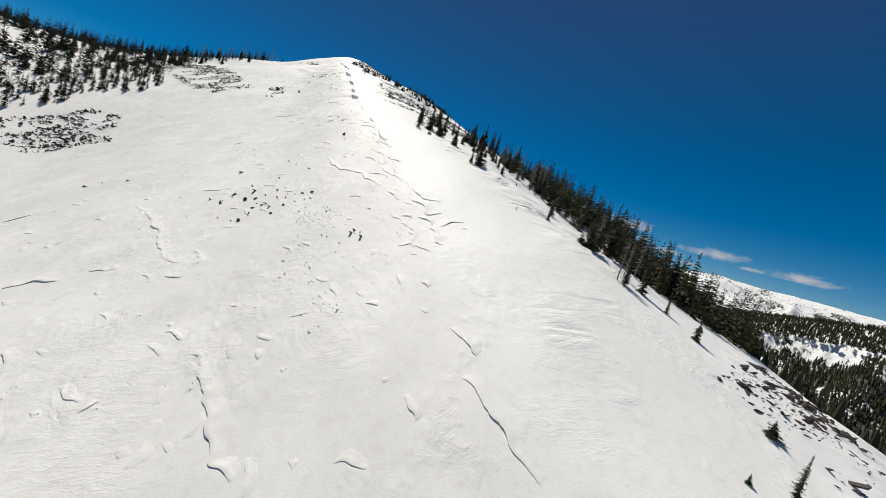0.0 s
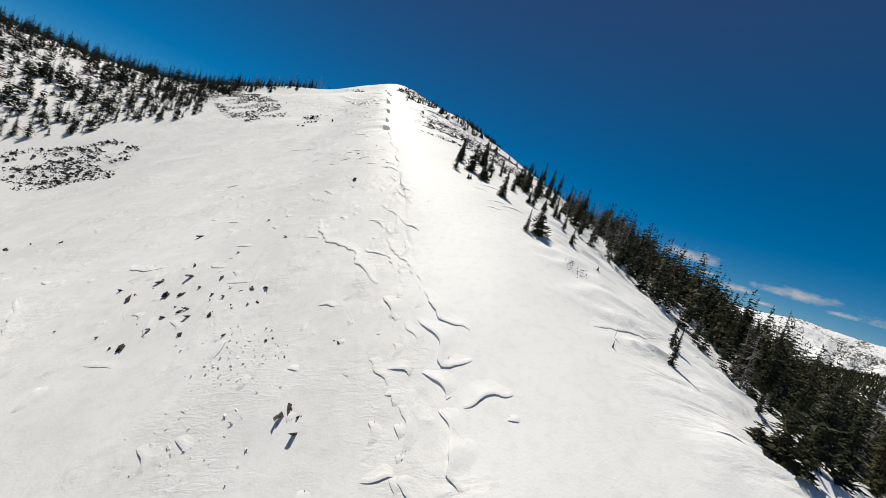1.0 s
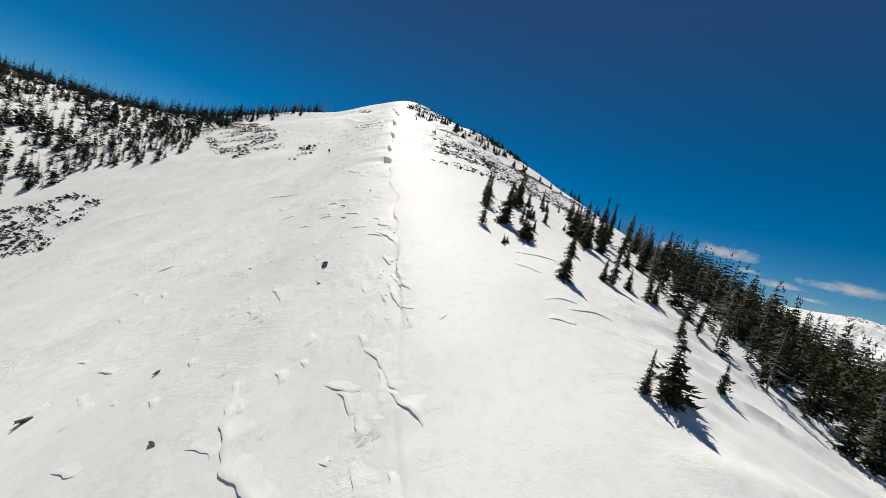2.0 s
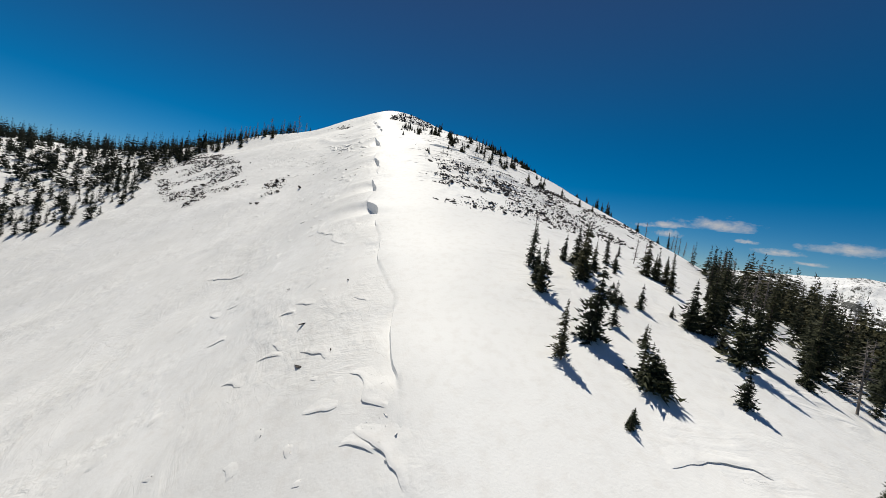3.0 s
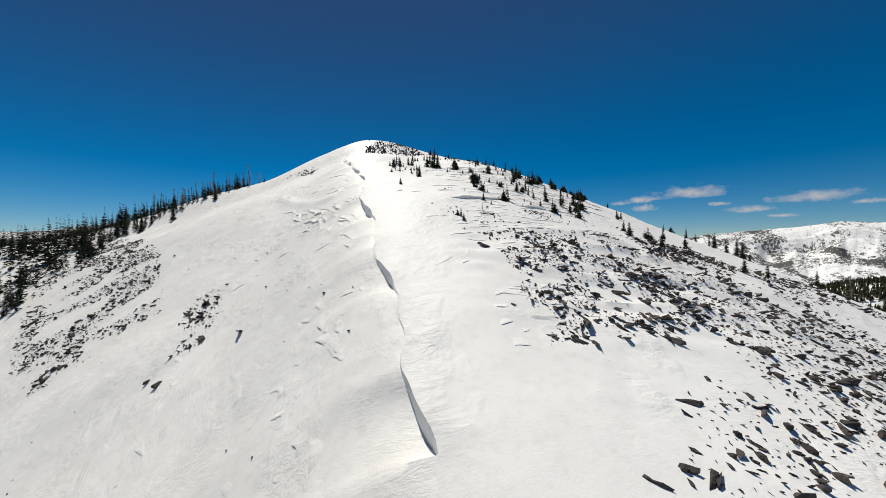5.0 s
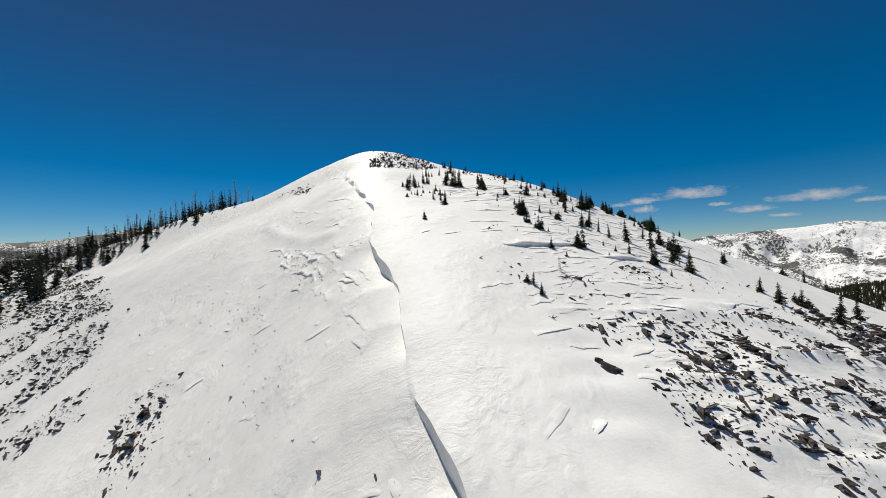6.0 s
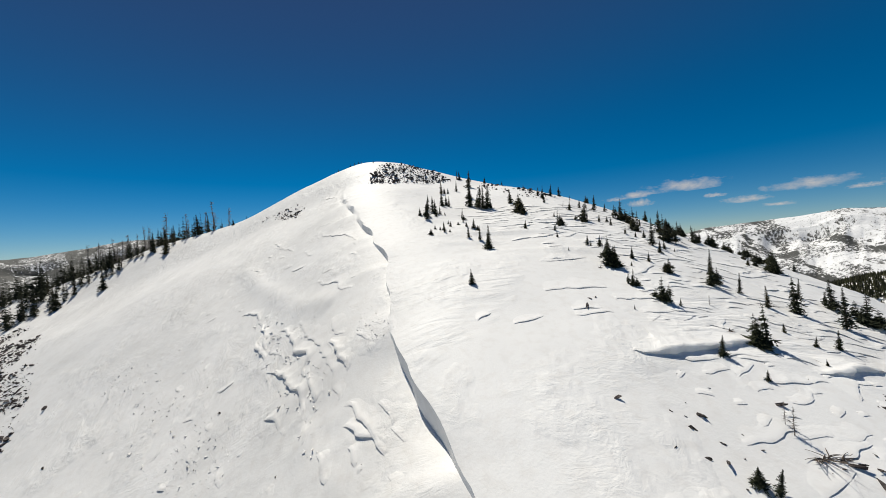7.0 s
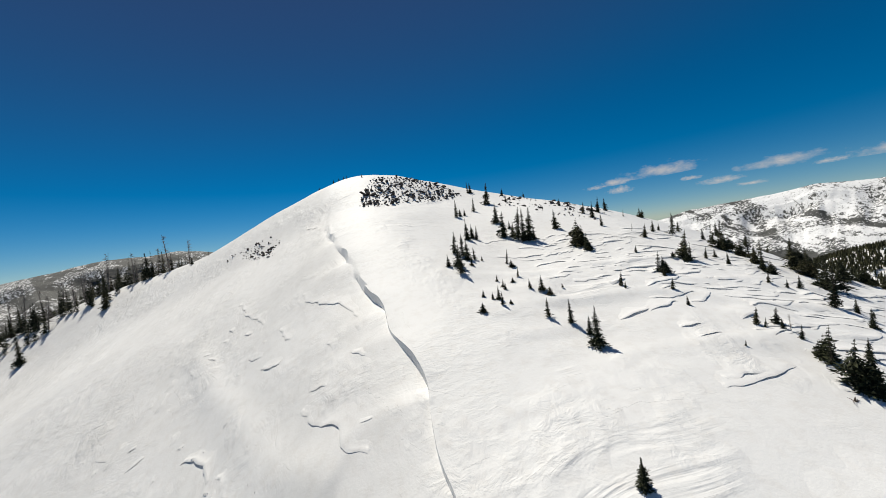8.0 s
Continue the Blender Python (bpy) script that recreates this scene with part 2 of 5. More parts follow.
# Heights of the mountain by station along the ridge (rows) and by distance across it (columns).
ALONG = np.array([-40.0, 20, 70, 120, 170, 220, 260, 290, 320, 360])
ACROSS = np.array([-300.0, -190, -130, -85, -50, -22, 0, 22, 50, 90, 150])
LOWER_LAND = (
    (-58.8, -66.6, -65.7, -57.9, -48.6, -42.0, -39.1, -38.9, -44.8, -60.1, -88.0),
    (-16.6, -42.8, -49.5, -43.7, -30.1, -21.7, -14.0, -12.0, -16.9, -31.0, -61.6),
    (6.6, -23.0, -34.9, -31.3, -16.2, -4.7, 5.3, 10.0, 1.8, -10.3, -43.6),
    (22.6, -3.6, -18.0, -15.2, -0.0, 12.3, 25.1, 28.1, 23.9, 10.9, -18.4),
    (33.6, 14.3, 4.2, 9.2, 20.4, 31.6, 46.1, 46.8, 41.7, 31.7, 9.1),
)
UPPER_LAND = (
    (41.5, 28.6, 24.4, 33.2, 43.3, 53.6, 66.5, 67.9, 62.9, 50.3, 19.7),
    (47.8, 40.1, 39.9, 51.9, 63.9, 72.8, 82.9, 80.3, 78.6, 63.0, 28.0),
    (52.1, 46.9, 52.4, 62.5, 73.7, 84.9, 93.6, 91.1, 88.8, 72.3, 26.7),
    (49.2, 52.2, 63.3, 77.8, 86.2, 99.0, 106.0, 102.0, 89.7, 67.8, 23.1),
    (47.6, 45.9, 57.3, 68.8, 74.7, 78.1, 78.2, 75.0, 66.2, 54.7, 32.8),
)
LAND = np.array(LOWER_LAND + UPPER_LAND)


def weights(v, knots):
    """Cubic weights of the stations for each value, linear in the heights."""
    v = np.clip(v, knots[0], knots[-1])
    i = np.clip(np.searchsorted(knots, v, side="right") - 1, 0, len(knots) - 2)
    h = knots[i + 1] - knots[i]
    t = (v - knots[i]) / h
    n = len(knots)
    slope = np.zeros((n, n))
    for k in range(n):
        a, b = max(k - 1, 0), min(k + 1, n - 1)
        slope[k, a] -= 1 / (knots[b] - knots[a])
        slope[k, b] += 1 / (knots[b] - knots[a])
    w = np.zeros((len(v), n))
    rows = np.arange(len(v))
    w[rows, i] += 2 * t**3 - 3 * t**2 + 1
    w[rows, i + 1] += -2 * t**3 + 3 * t**2
    return w + ((t**3 - 2 * t**2 + t) * h)[:, None] * slope[i] + ((t**3 - t**2) * h)[:, None] * slope[i + 1]


def crest(y):
    """Where the corniced edge runs, seen from above."""
    y = np.clip(y, -60, 330)
    return 3.7105e-4 * y * y - 0.406704 * y + 22.8258


# Cornice walls: station, height and half length of each notch.
NOTCHES = ((145.5, 2.5, 2.8), (157.0, 2.5, 3.6), (178.2, 1.9, 4.2), (189.0, 0.7, 3.0), (195.5, 0.6, 3.0), (206.5, 1.9, 7.0), (233.0, 1.3, 4.0), (246.0, 0.8, 4.0), (262.0, 0.9, 4.0), (273.0, 1.1, 4.0))


def edge_wander(y):
    """Bends and scallops of the cornice to both sides of its line."""
    bend = np.interp(y, (20, 86, 120, 146, 175, 186, 198, 214, 233, 247, 262, 281, 300), (0, 3.4, 3.3, 1.1, 1.6, 0.7, 1.3, -0.2, 0.3, -1.4, -4.8, -8.4, -8.0))
    for at, size, reach in NOTCHES:
        f = np.clip((y - at) / reach, -2.2, 2.2)
        bend = bend - 0.32 * size * np.sin(np.clip(f, -1, 1) * 1.5708) * np.clip((2.2 - np.abs(f)) / 1.2, 0, 1)
    return bend + 0.45 * value_noise(y / 8.0, y * 0 + 3.0, 5) + 0.25 * value_noise(y / 2.9, y * 0 + 8.0, 6)


def wall_height(y):
    h = 0.18 + 0.14 * np.clip((y - 175) / 15, 0, 1) + 0.42 * value_noise(y / 5.0, y * 0, 9)
    for at, size, reach in NOTCHES:
        f = (at + reach - y) / (2 * reach)
        g = np.clip(f, 0, 1)
        h = h + size * 2.0 * g**0.9 * (1 - g) ** 0.6
    return np.maximum(h, 0.05) * np.clip((y - 70) / 20, 0, 1) * np.clip((300 - y) / 20, 0, 1)


BENCH = ((-86.1, 257.5), (-79.3, 248.7), (-73.7, 242.5), (-68.2, 235.9), (-64.4, 231.0), (-59.8, 227.7), (-57.8, 225.7))
# Slides: the line of each, its half width and its roughness.
SLIDES = (
    (((-50, 189), (-45.6, 178.7), (-41.6, 171.4), (-38.8, 167), (-36, 160)), 1.6, 0.30),
    (((-70, 230), (-66, 223), (-60, 217), (-57, 212), (-54.5, 207)), 3.6, 0.22),
    (((-54.7, 208), (-51, 202), (-48, 196)), 2.0, 0.20),
    (((-14, 108), (-10, 98), (-6.5, 88), (-3, 76)), 1.7, 0.16),
    (((-80, 236), (-72, 222), (-64, 208)), 3.5, 0.12),
    (((-20, 92), (-12, 74), (-2, 60), (4, 52)), 2.2, 0.09),
    (((-31, 66), (-16, 35), (-6, 22)), 3.0, 0.14),
    (((-22, 150), (-36, 146), (-29, 136)), 2.0, 0.07),
)


def calm(s, y):
    """The lee slope below the stone field lies smooth, without drifts."""
    return np.clip((s - 1) / 5, 0, 1) * np.clip((24 - s) / 8, 0, 1) * np.clip((y - 35) / 15, 0, 1) * np.clip((160 - y) / 12, 0, 1)


def land(x, y):
    """The mountain without its small relief; beyond the stations it falls to the valley."""
    s = x - crest(y)
    over = np.hypot(np.maximum(np.maximum(-300 - s, s - 150), 0), np.maximum(np.maximum(-40 - y, y - 360), 0))
    z = np.einsum("ki,kj,ij->k", weights(y, ALONG), weights(s, ACROSS), LAND)
    floor = -230 + 14 * fractal(x / 420, y / 420, 21)
    fall = z - 0.5 * over - 0.0
    return floor + np.logaddexp(0, (fall - floor) / 25) * 25


def ground_height(x, y):
    """The snow surface, cornice included."""
    x, y = np.atleast_1d(np.asarray(x, float)), np.atleast_1d(np.asarray(y, float))
    s = x - crest(y)
    near = np.exp(-((s / 500) ** 2)) * np.exp(-(((y - 150) / 400) ** 2))
    z = land(x, y)
    z = z + near * (0.40 * fractal(x / 21, y / 21, 31, 2) + 0.05 * fractal(x / 4.5, y / 4.5, 41, 3))
    # wind lips on the lee side, long across the slope
    lee = np.clip((s - 6) / 12, 0, 1) * np.clip((120 - s) / 40, 0, 1) * (1 - calm(s, y))
    band = value_noise(x / 15 + 0.25 * y / 15, y / 4.2, 51) + 0.45 * value_noise(x / 5, y / 1.7, 52)
    z = z + lee * 0.60 * np.clip(1 - 2.2 * np.abs(band), 0, 1) * np.clip(0.3 + 1.3 * value_noise(x / 30, y / 30, 53), 0, 1)
    # shallow runnels down the west side
    side = np.clip((-s - 3) / 8, 0, 1) * np.clip((130 + s) / 60, 0, 1)
    along, across = (0.75 * x + 0.66 * y), (-0.66 * x + 0.75 * y)
    z = z + side * 0.10 * fractal(along / 30, across / 5.0, 61, 2)
    # broken slabs where the snow has slid
    for path, reach, size in SLIDES:
        near_it = np.zeros_like(x)
        for (ax, ay), (bx, by) in zip(path, path[1:]):
            t = np.clip(((x - ax) * (bx - ax) + (y - ay) * (by - ay)) / ((bx - ax) ** 2 + (by - ay) ** 2), 0, 1)
            near_it = np.maximum(near_it, np.exp(-((np.hypot(x - ax - t * (bx - ax), y - ay - t * (by - ay)) / reach) ** 2)))
        lump = np.abs(value_noise(x / 1.5, y / 2.6, 64)) + 0.5 * np.abs(value_noise(x / 0.8, y / 1.3, 65))
        z = z + near_it * size * (lump - 0.35)
    # a soft wind-laid bench across the slab
    for (ax, ay), (bx, by) in zip(BENCH, BENCH[1:]):
        t = ((x - ax) * (bx - ax) + (y - ay) * (by - ay)) / ((bx - ax) ** 2 + (by - ay) ** 2)
        off = ((x - ax) * (by - ay) - (y - ay) * (bx - ax)) / math.hypot(bx - ax, by - ay)
        z = z + 0.5 * np.exp(-((off / 1.5) ** 2)) * np.clip((0.62 - np.abs(t - 0.5)) / 0.24, 0, 1)
    e = s - edge_wander(y) * np.exp(-((s / 25) ** 2))
    h = wall_height(y)
    return z + np.where(e < -0.02, -0.85 * h * np.exp(np.minimum(e + 0.15, 0) / 4.5), 0.20 * h * np.exp(-np.maximum(e, 0) / 3.5))


def stepped(spans):
    """Grid lines: spans of (from, to, step), joined."""
    out = []
    for a, b, step in spans:
        out += list(np.linspace(a, b, max(int(round((b - a) / step)), 1), endpoint=False))
    return out + [spans[-1][1]]


def sheet(name, xs, ys, place, mat):
    """A grid mesh from two families of lines."""
    u, v = np.meshgrid(np.asarray(xs), np.asarray(ys))
    x, y, z = place(u.ravel(), v.ravel())
    nx, ny = len(xs), len(ys)
    k = np.arange(nx * ny).reshape(ny, nx)
    faces = np.stack([k[:-1, :-1], k[:-1, 1:], k[1:, 1:], k[1:, :-1]], -1).reshape(-1, 4)
    mesh = bpy.data.meshes.new(name)
    mesh.from_pydata(np.stack([x, y, z], -1).tolist(), [], faces.tolist())
    mesh.shade_smooth()
    mesh.materials.append(mat)
    return new(name, mesh)


def far_steps(a, b, count):
    return [a * (b / a) ** (n / count) for n in range(1, count + 1)]


cross = stepped(((-200, -140, 2.4), (-140, -60, 1.3), (-60, -8, 0.75), (-8, -1, 0.4), (-1, -0.12, 0.22), (-0.12, 0.0, 0.12), (0.0, 2, 0.4), (2, 60, 0.75), (60, 110, 1.6), (110, 150, 4)))
cross = [-200 - d for d in far_steps(6, 4700, 22)][::-1] + cross + [150 + d for d in far_steps(6, 4700, 22)]
down = stepped(((-30, 10, 1.6), (10, 265, 0.72), (265, 320, 1.2), (320, 380, 4)))
down = [-30 - d for d in far_steps(6, 4700, 20)][::-1] + down + [380 + d for d in far_steps(6, 4700, 20)]


def on_mountain(s, y):
    x = crest(y) + s + edge_wander(y) * np.exp(-((s / 25) ** 2))
    z = ground_height(x, y)
    # the foot of the cornice wall lies back under its lip
    return x + np.where((s > -0.7) & (s < -0.05), 0.22 * np.minimum(wall_height(y), 2.5) * (s + 0.7) / 0.58, 0), y, z


ground = sheet("ground", cross, down, on_mountain, SNOW)


def mask_snow(mesh):
    """Masks for the snow: 1 west of the edge, 0 east, and the calm slope."""
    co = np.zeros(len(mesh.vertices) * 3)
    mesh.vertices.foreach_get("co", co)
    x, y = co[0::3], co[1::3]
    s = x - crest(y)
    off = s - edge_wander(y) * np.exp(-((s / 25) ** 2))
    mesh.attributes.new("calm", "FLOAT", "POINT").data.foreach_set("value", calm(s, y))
    mesh.attributes.new("west_side", "FLOAT", "POINT").data.foreach_set("value", np.clip(0.5 - (off + 1.5 * fractal(x / 9, y / 9, 95, 3)) / 5.0, 0, 1) * np.clip((230 + off) / 60, 0, 1))


mask_snow(ground.data)
ground.data.set_sharp_from_angle(angle=radians(42))
tagged(ground, "wind-packed white snow over a steep mountain ridge with a corniced edge", "ground", kind="structure")


# ---- distant massifs ----
def massif(name, label, eye, bearings, skyline, near, far, foot, rugged=22, mat=RANGE):
    """A range seen across the valley: crest heights in degrees by bearing, from eye."""
    lines = np.linspace(bearings[0], bearings[-1], 300)
    depth = np.linspace(0, 1, 70)

    def place(b, d):
        r = near + (far - near) * d
        top = eye[2] + np.tan(np.radians(np.interp(b, bearings, skyline))) * (near + 0.62 * (far - near))
        x, y = eye[0] + r * np.sin(np.radians(b)), eye[1] + r * np.cos(np.radians(b))
        swell = np.clip(d / 0.62, 0, 1) ** 0.85 * np.clip((1.25 - d) / 0.6, 0, 1) ** 0.5
        spur = 0.5 + 0.5 * fractal(b / 3.1, d * 1.5, 71, 4, 0.55)
        rough = rugged * fractal(x / 260, y / 260, 81, 5, 0.55) * np.clip(d * 2.5, 0, 1)
        z = foot + (top - foot) * swell * (0.80 + 0.20 * np.where(d > 0.5, 1, spur)) + rough * np.where(d > 0.55, 0.35, 1)
        return x, y, z

    tagged(sheet(name, lines, depth, place, mat), label, "mountain", kind="structure")
    return place


massif("mountain_range_east", "distant snow-covered massif with dark forest stands and cleared runs", (-30, 140, 55), (27, 33, 36, 39, 42, 45, 48, 51, 55, 60, 68, 80), (-2.0, 0.2, 0.9, 1.1, 1.25, 1.7, 2.1, 1.9, 1.9, 1.9, 1.5, 0.5), 1900, 2900, -200)
foothill = massif("foothill_east", "low forested hill across the valley", (-30, 140, 55), (40, 46, 49, 52, 58, 64, 70, 80, 100), (-8.0, -5.6, -4.6, -4.1, -2.6, -1.3, -0.5, 0.0, 0.5), 520, 1500, -240, 8)
hill_west = massif("foothill_west", "low forested hill beyond the western slope", (-30, 140, 55), (-100, -80, -66, -56, -50, -44, -40, -36), (-1.0, -1.2, -1.5, -1.9, -2.2, -2.6, -3.4, -6.0), 460, 1300, -240, 8, WOODED_RANGE)
massif("mountain_range_west", "distant snowy peaks on the far horizon", (-30, 140, 55), (-80, -62, -55, -48, -44, -40, -36, -33, -31, -28, -22, -10, 0, 15, 30), (0.8, 1.0, 1.2, 1.5, 2.3, 3.0, 3.2, 3.6, 3.3, 2.6, 1.6, 1.0, 0.8, 0.6, 0.6), 2600, 4300, -240, 22, WOODED_RANGE)


# ---- clouds ----
def cloud(bearing, rise, width, height):
    far = 4300.0
    eye = Vector((-30, 140, 55))
    way = Vector((math.sin(radians(bearing)) * math.cos(radians(rise)), math.cos(radians(bearing)) * math.cos(radians(rise)), math.sin(radians(rise))))
    bm = bmesh.new()
    rim = []
    for n in range(72):
        a = 6.2832 * n / 72
        puff = 0.62 + 0.30 * noise.noise(Vector((3.5 * math.cos(a) + bearing, 2.0 * math.sin(a), rise))) + 0.16 * noise.noise(Vector((9 * math.cos(a), 4 * math.sin(a), bearing)))
        rim.append(bm.verts.new((math.cos(a), math.sin(a) * (max(puff, 0.2) * 1.5 if math.sin(a) > 0 else 0.55), 0)))
    bm.faces.new(rim)
    ob = part("cloud", bm, CLOUD)
    ob.matrix_world = look(eye + way * far, eye) @ Matrix.Diagonal((far * math.tan(radians(width / 2)), far * math.tan(radians(height / 2)), 1, 1))
    ob.visible_shadow = False
    return tagged(ob, "small flat white fair-weather cloud low over the mountains", "cloud", "fair-weather clouds", "structure")


for bearing, rise, width, height in ((34.2, 6.5, 13.0, 2.55), (28.8, 6.0, 6.5, 1.65), (29.3, 4.8, 4.5, 1.65), (46.2, 5.0, 11.9, 2.1), (40.6, 4.0, 6.5, 1.35), (54.5, 4.5, 9.7, 1.95), (37.5, 4.9, 3.8, 0.9), (26.2, 5.6, 4.0, 0.9), (43.5, 3.1, 4.5, 0.7), (50.0, 4.2, 4.0, 0.8)):
    cloud(bearing, rise, width, height)


# ---- trees ----
def stem(height, girth, lean=0.0, sides=6, top=0.12):
    bm = bmesh.new()
    rings = []
    for n in range(6):
        f = n / 5
        r = girth * (1 - f) + girth * top * f
        rings.append([bm.verts.new((r * math.cos(6.283 * k / sides) + lean * f * f, r * math.sin(6.283 * k / sides), height * f - 0.5 * (n == 0))) for k in range(sides)])
    for a, b in zip(rings, rings[1:]):
        for k in range(sides):
            bm.faces.new((a[k], a[(k + 1) % sides], b[(k + 1) % sides], b[k]))
    bm.faces.new(rings[-1])
    return bm


def spray(bm, rng, base, way, length, width, droop, count=5):
    """One bough: a ragged fan of narrow needle tufts, their tips turned up and out."""
    side = Vector((-way.y, way.x, 0))
    side = side.normalized() if side.length > 0.01 else Vector((1, 0, 0))
    for n in range(count):
        f = (n + 0.2 + 0.7 * rng.random()) / count
        fan = rng.uniform(-1, 1)
        at = base + way * (length * f) + side * (fan * width * 0.5) + Vector((0, 0, -droop * f * f * length + 0.08 * length * rng.uniform(-1, 1)))
        w = width * (0.46 - 0.22 * f) * rng.uniform(0.6, 1.3)
        tip = at + way * (length * rng.uniform(0.18, 0.40)) + side * (fan * width * 1.1) + Vector((0, 0, rng.uniform(-0.22, 0.26) * length))
        a = bm.verts.new(at + side * w + Vector((0, 0, -0.5 * w)))
        b = bm.verts.new(at - side * w + Vector((0, 0, -0.5 * w)))
        c = bm.verts.new(tip)
        d = bm.verts.new(at - way * (0.12 * length) + Vector((0, 0, 0.8 * w)))
        bm.faces.new((a, c, d))
        bm.faces.new((b, d, c))
        bm.faces.new((a, b, c))


def conifer_crown(rng, height, spread, bare, levels, boughs, flagged, tufts=5, tuft=0.31, gaps=0.2):
    """Whorls of boughs up the stem, uneven, with gaps; flagged: fuller to one side."""
    bm = bmesh.new()
    lobes = [(rng.uniform(0, 6.283), rng.uniform(0.1, 0.9), rng.uniform(-0.35, 0.35)) for n in range(5)]
    for n in range(levels):
        f = bare + (0.985 - bare) * (n + rng.uniform(-0.3, 0.3)) / (levels - 1)
        f = min(max(f, 0.02), 0.99)
        reach = 0.9 * spread * ((1 - f) ** 0.88) * min(1.0, 0.62 + 3.5 * f) * rng.uniform(0.5, 1.35) + 0.02 * spread
        for k in range(boughs):
            if rng.random() < gaps:
                continue
            turn = 6.283 * (k + rng.uniform(-0.35, 0.35)) / boughs + n * 1.3
            way = Vector((math.cos(turn), math.sin(turn), rng.uniform(-0.3, 0.15)))
            full = 1.0 + flagged * math.cos(turn - 2.4)
            for at, high, size in lobes:
                full += size * math.exp(-(((f - high) / 0.12) ** 2)) * max(math.cos(turn - at), 0)
            length = max(reach * full * rng.uniform(0.6, 1.25), 0.016)
            spray(bm, rng, Vector((0, 0, f * height)), way, length, length * tuft + 0.010, rng.uniform(0.2, 0.55), tufts)
    lead = height * 0.10
    spray(bm, rng, Vector((0, 0, height * 0.93)), Vector((0.05, 0.02, 1)), lead, lead * 0.22, 0)
    return bm


def conifer(seed, spread, bare, levels, boughs, flagged=0.0):
    """A fir one metre high, to be scaled where it stands."""
    rng = random.Random(seed)
    thing = new("conifer")
    part("trunk", stem(0.97, 0.020), BARK, thing)
    part("crown", conifer_crown(rng, 1.0, spread, bare, int(levels * 1.5), boughs, flagged, 7, 0.27), NEEDLES, thing)
    return tagged(thing, "dark green alpine fir standing in deep snow", "tree")


def snag(seed):
    """A dead, bare stem one metre high with broken twigs."""
    rng = random.Random(seed)
    thing = new("dead_tree")
    part("trunk", stem(1.0, 0.013, rng.uniform(-0.04, 0.04)), GREY_WOOD, thing)
    bm = bmesh.new()
    for n in range(70):
        f = rng.uniform(0.18, 0.96)
        turn = rng.uniform(0, 6.283)
        length = 0.15 * (1.05 - f) * rng.uniform(0.5, 1.3) + 0.03
        a = Vector((0, 0, f))
        b = a + Vector((math.cos(turn), math.sin(turn), rng.uniform(-0.5, 0.25))) * length
        side = Vector((-math.sin(turn), math.cos(turn), 0)) * 0.008
        up = Vector((0, 0, 0.010))
        p = [bm.verts.new(v) for v in (a + side, a - side, a + up, b)]
        for tri in ((0, 1, 3), (1, 2, 3), (2, 0, 3)):
            bm.faces.new([p[m] for m in tri])
    tagged(part("branchwork", bm, GREY_WOOD, thing), kind="stuff")
    return tagged(thing, "dead grey conifer stem with bare broken branches", "tree")


SPIRES = [conifer(11, 0.17, 0.04, 24, 8), conifer(12, 0.13, 0.05, 26, 7), conifer(13, 0.20, 0.03, 22, 8), conifer(14, 0.16, 0.12, 22, 7, 0.3), conifer(15, 0.11, 0.06, 26, 7, 0.35)]
BUSHY = [conifer(21, 0.34, 0.02, 17, 11)]


def krummholz(seed, spread):
    """A wind-pressed fir one metre high with several leaders out of one root."""
    rng = random.Random(seed)
    thing = new("conifer")
    tops = [(0.0, 0.0, 1.0)] + [(rng.uniform(-0.22, 0.22), rng.uniform(-0.22, 0.22), rng.uniform(0.45, 0.85)) for n in range(3)]
    whole = bmesh.new()
    for x, y, high in tops:
        bm = conifer_crown(rng, high, spread, 0.02, 17, 9, 0.25, 6)
        bm.transform(Matrix.Translation((x, y, 0)))
        mesh = bpy.data.meshes.new("leader")
        bm.to_mesh(mesh)
        bm.free()
        whole.from_mesh(mesh)
        bpy.data.meshes.remove(mesh)
    part("trunk", stem(0.95, 0.024), BARK, thing)
    part("crown", whole, NEEDLES, thing)
    return tagged(thing, "broad dark green wind-pressed fir with several tops", "tree")


BUSHY += [krummholz(24, 0.27), krummholz(25, 0.22), krummholz(26, 0.32)]
FULL_FIRS = [conifer(41, 0.25, 0.03, 19, 9, 0.2), conifer(42, 0.21, 0.02, 21, 9), conifer(43, 0.28, 0.02, 18, 10, 0.3), conifer(44, 0.23, 0.05, 20, 9, 0.15)]
SNAGS = [snag(31), snag(32), snag(33)]
placed = set()


def plant(kind, x, y, h, rng, group, girth=1.0, label=""):
    """Stand a tree of height h on the snow; the first of a kind is the one that was built."""
    z = float(ground_height(x, y)[0])
    wide = h * rng.uniform(0.88, 1.15) * girth
    lean = rng.uniform(-3, 3) * (2 if y > 185 else 1)
    m = pose(x, y, z - 0.04 * h, lean, rng.uniform(-3, 3), rng.uniform(0, 360)) @ Matrix.Diagonal((wide, wide, h * 1.04, 1))
    if kind.name in placed:
        ob = copy_thing(kind, Matrix.Identity(4))
        ob.matrix_basis = m
    else:
        placed.add(kind.name)
        ob = kind
        ob.matrix_basis = m
    return tagged(ob, label, group=group)


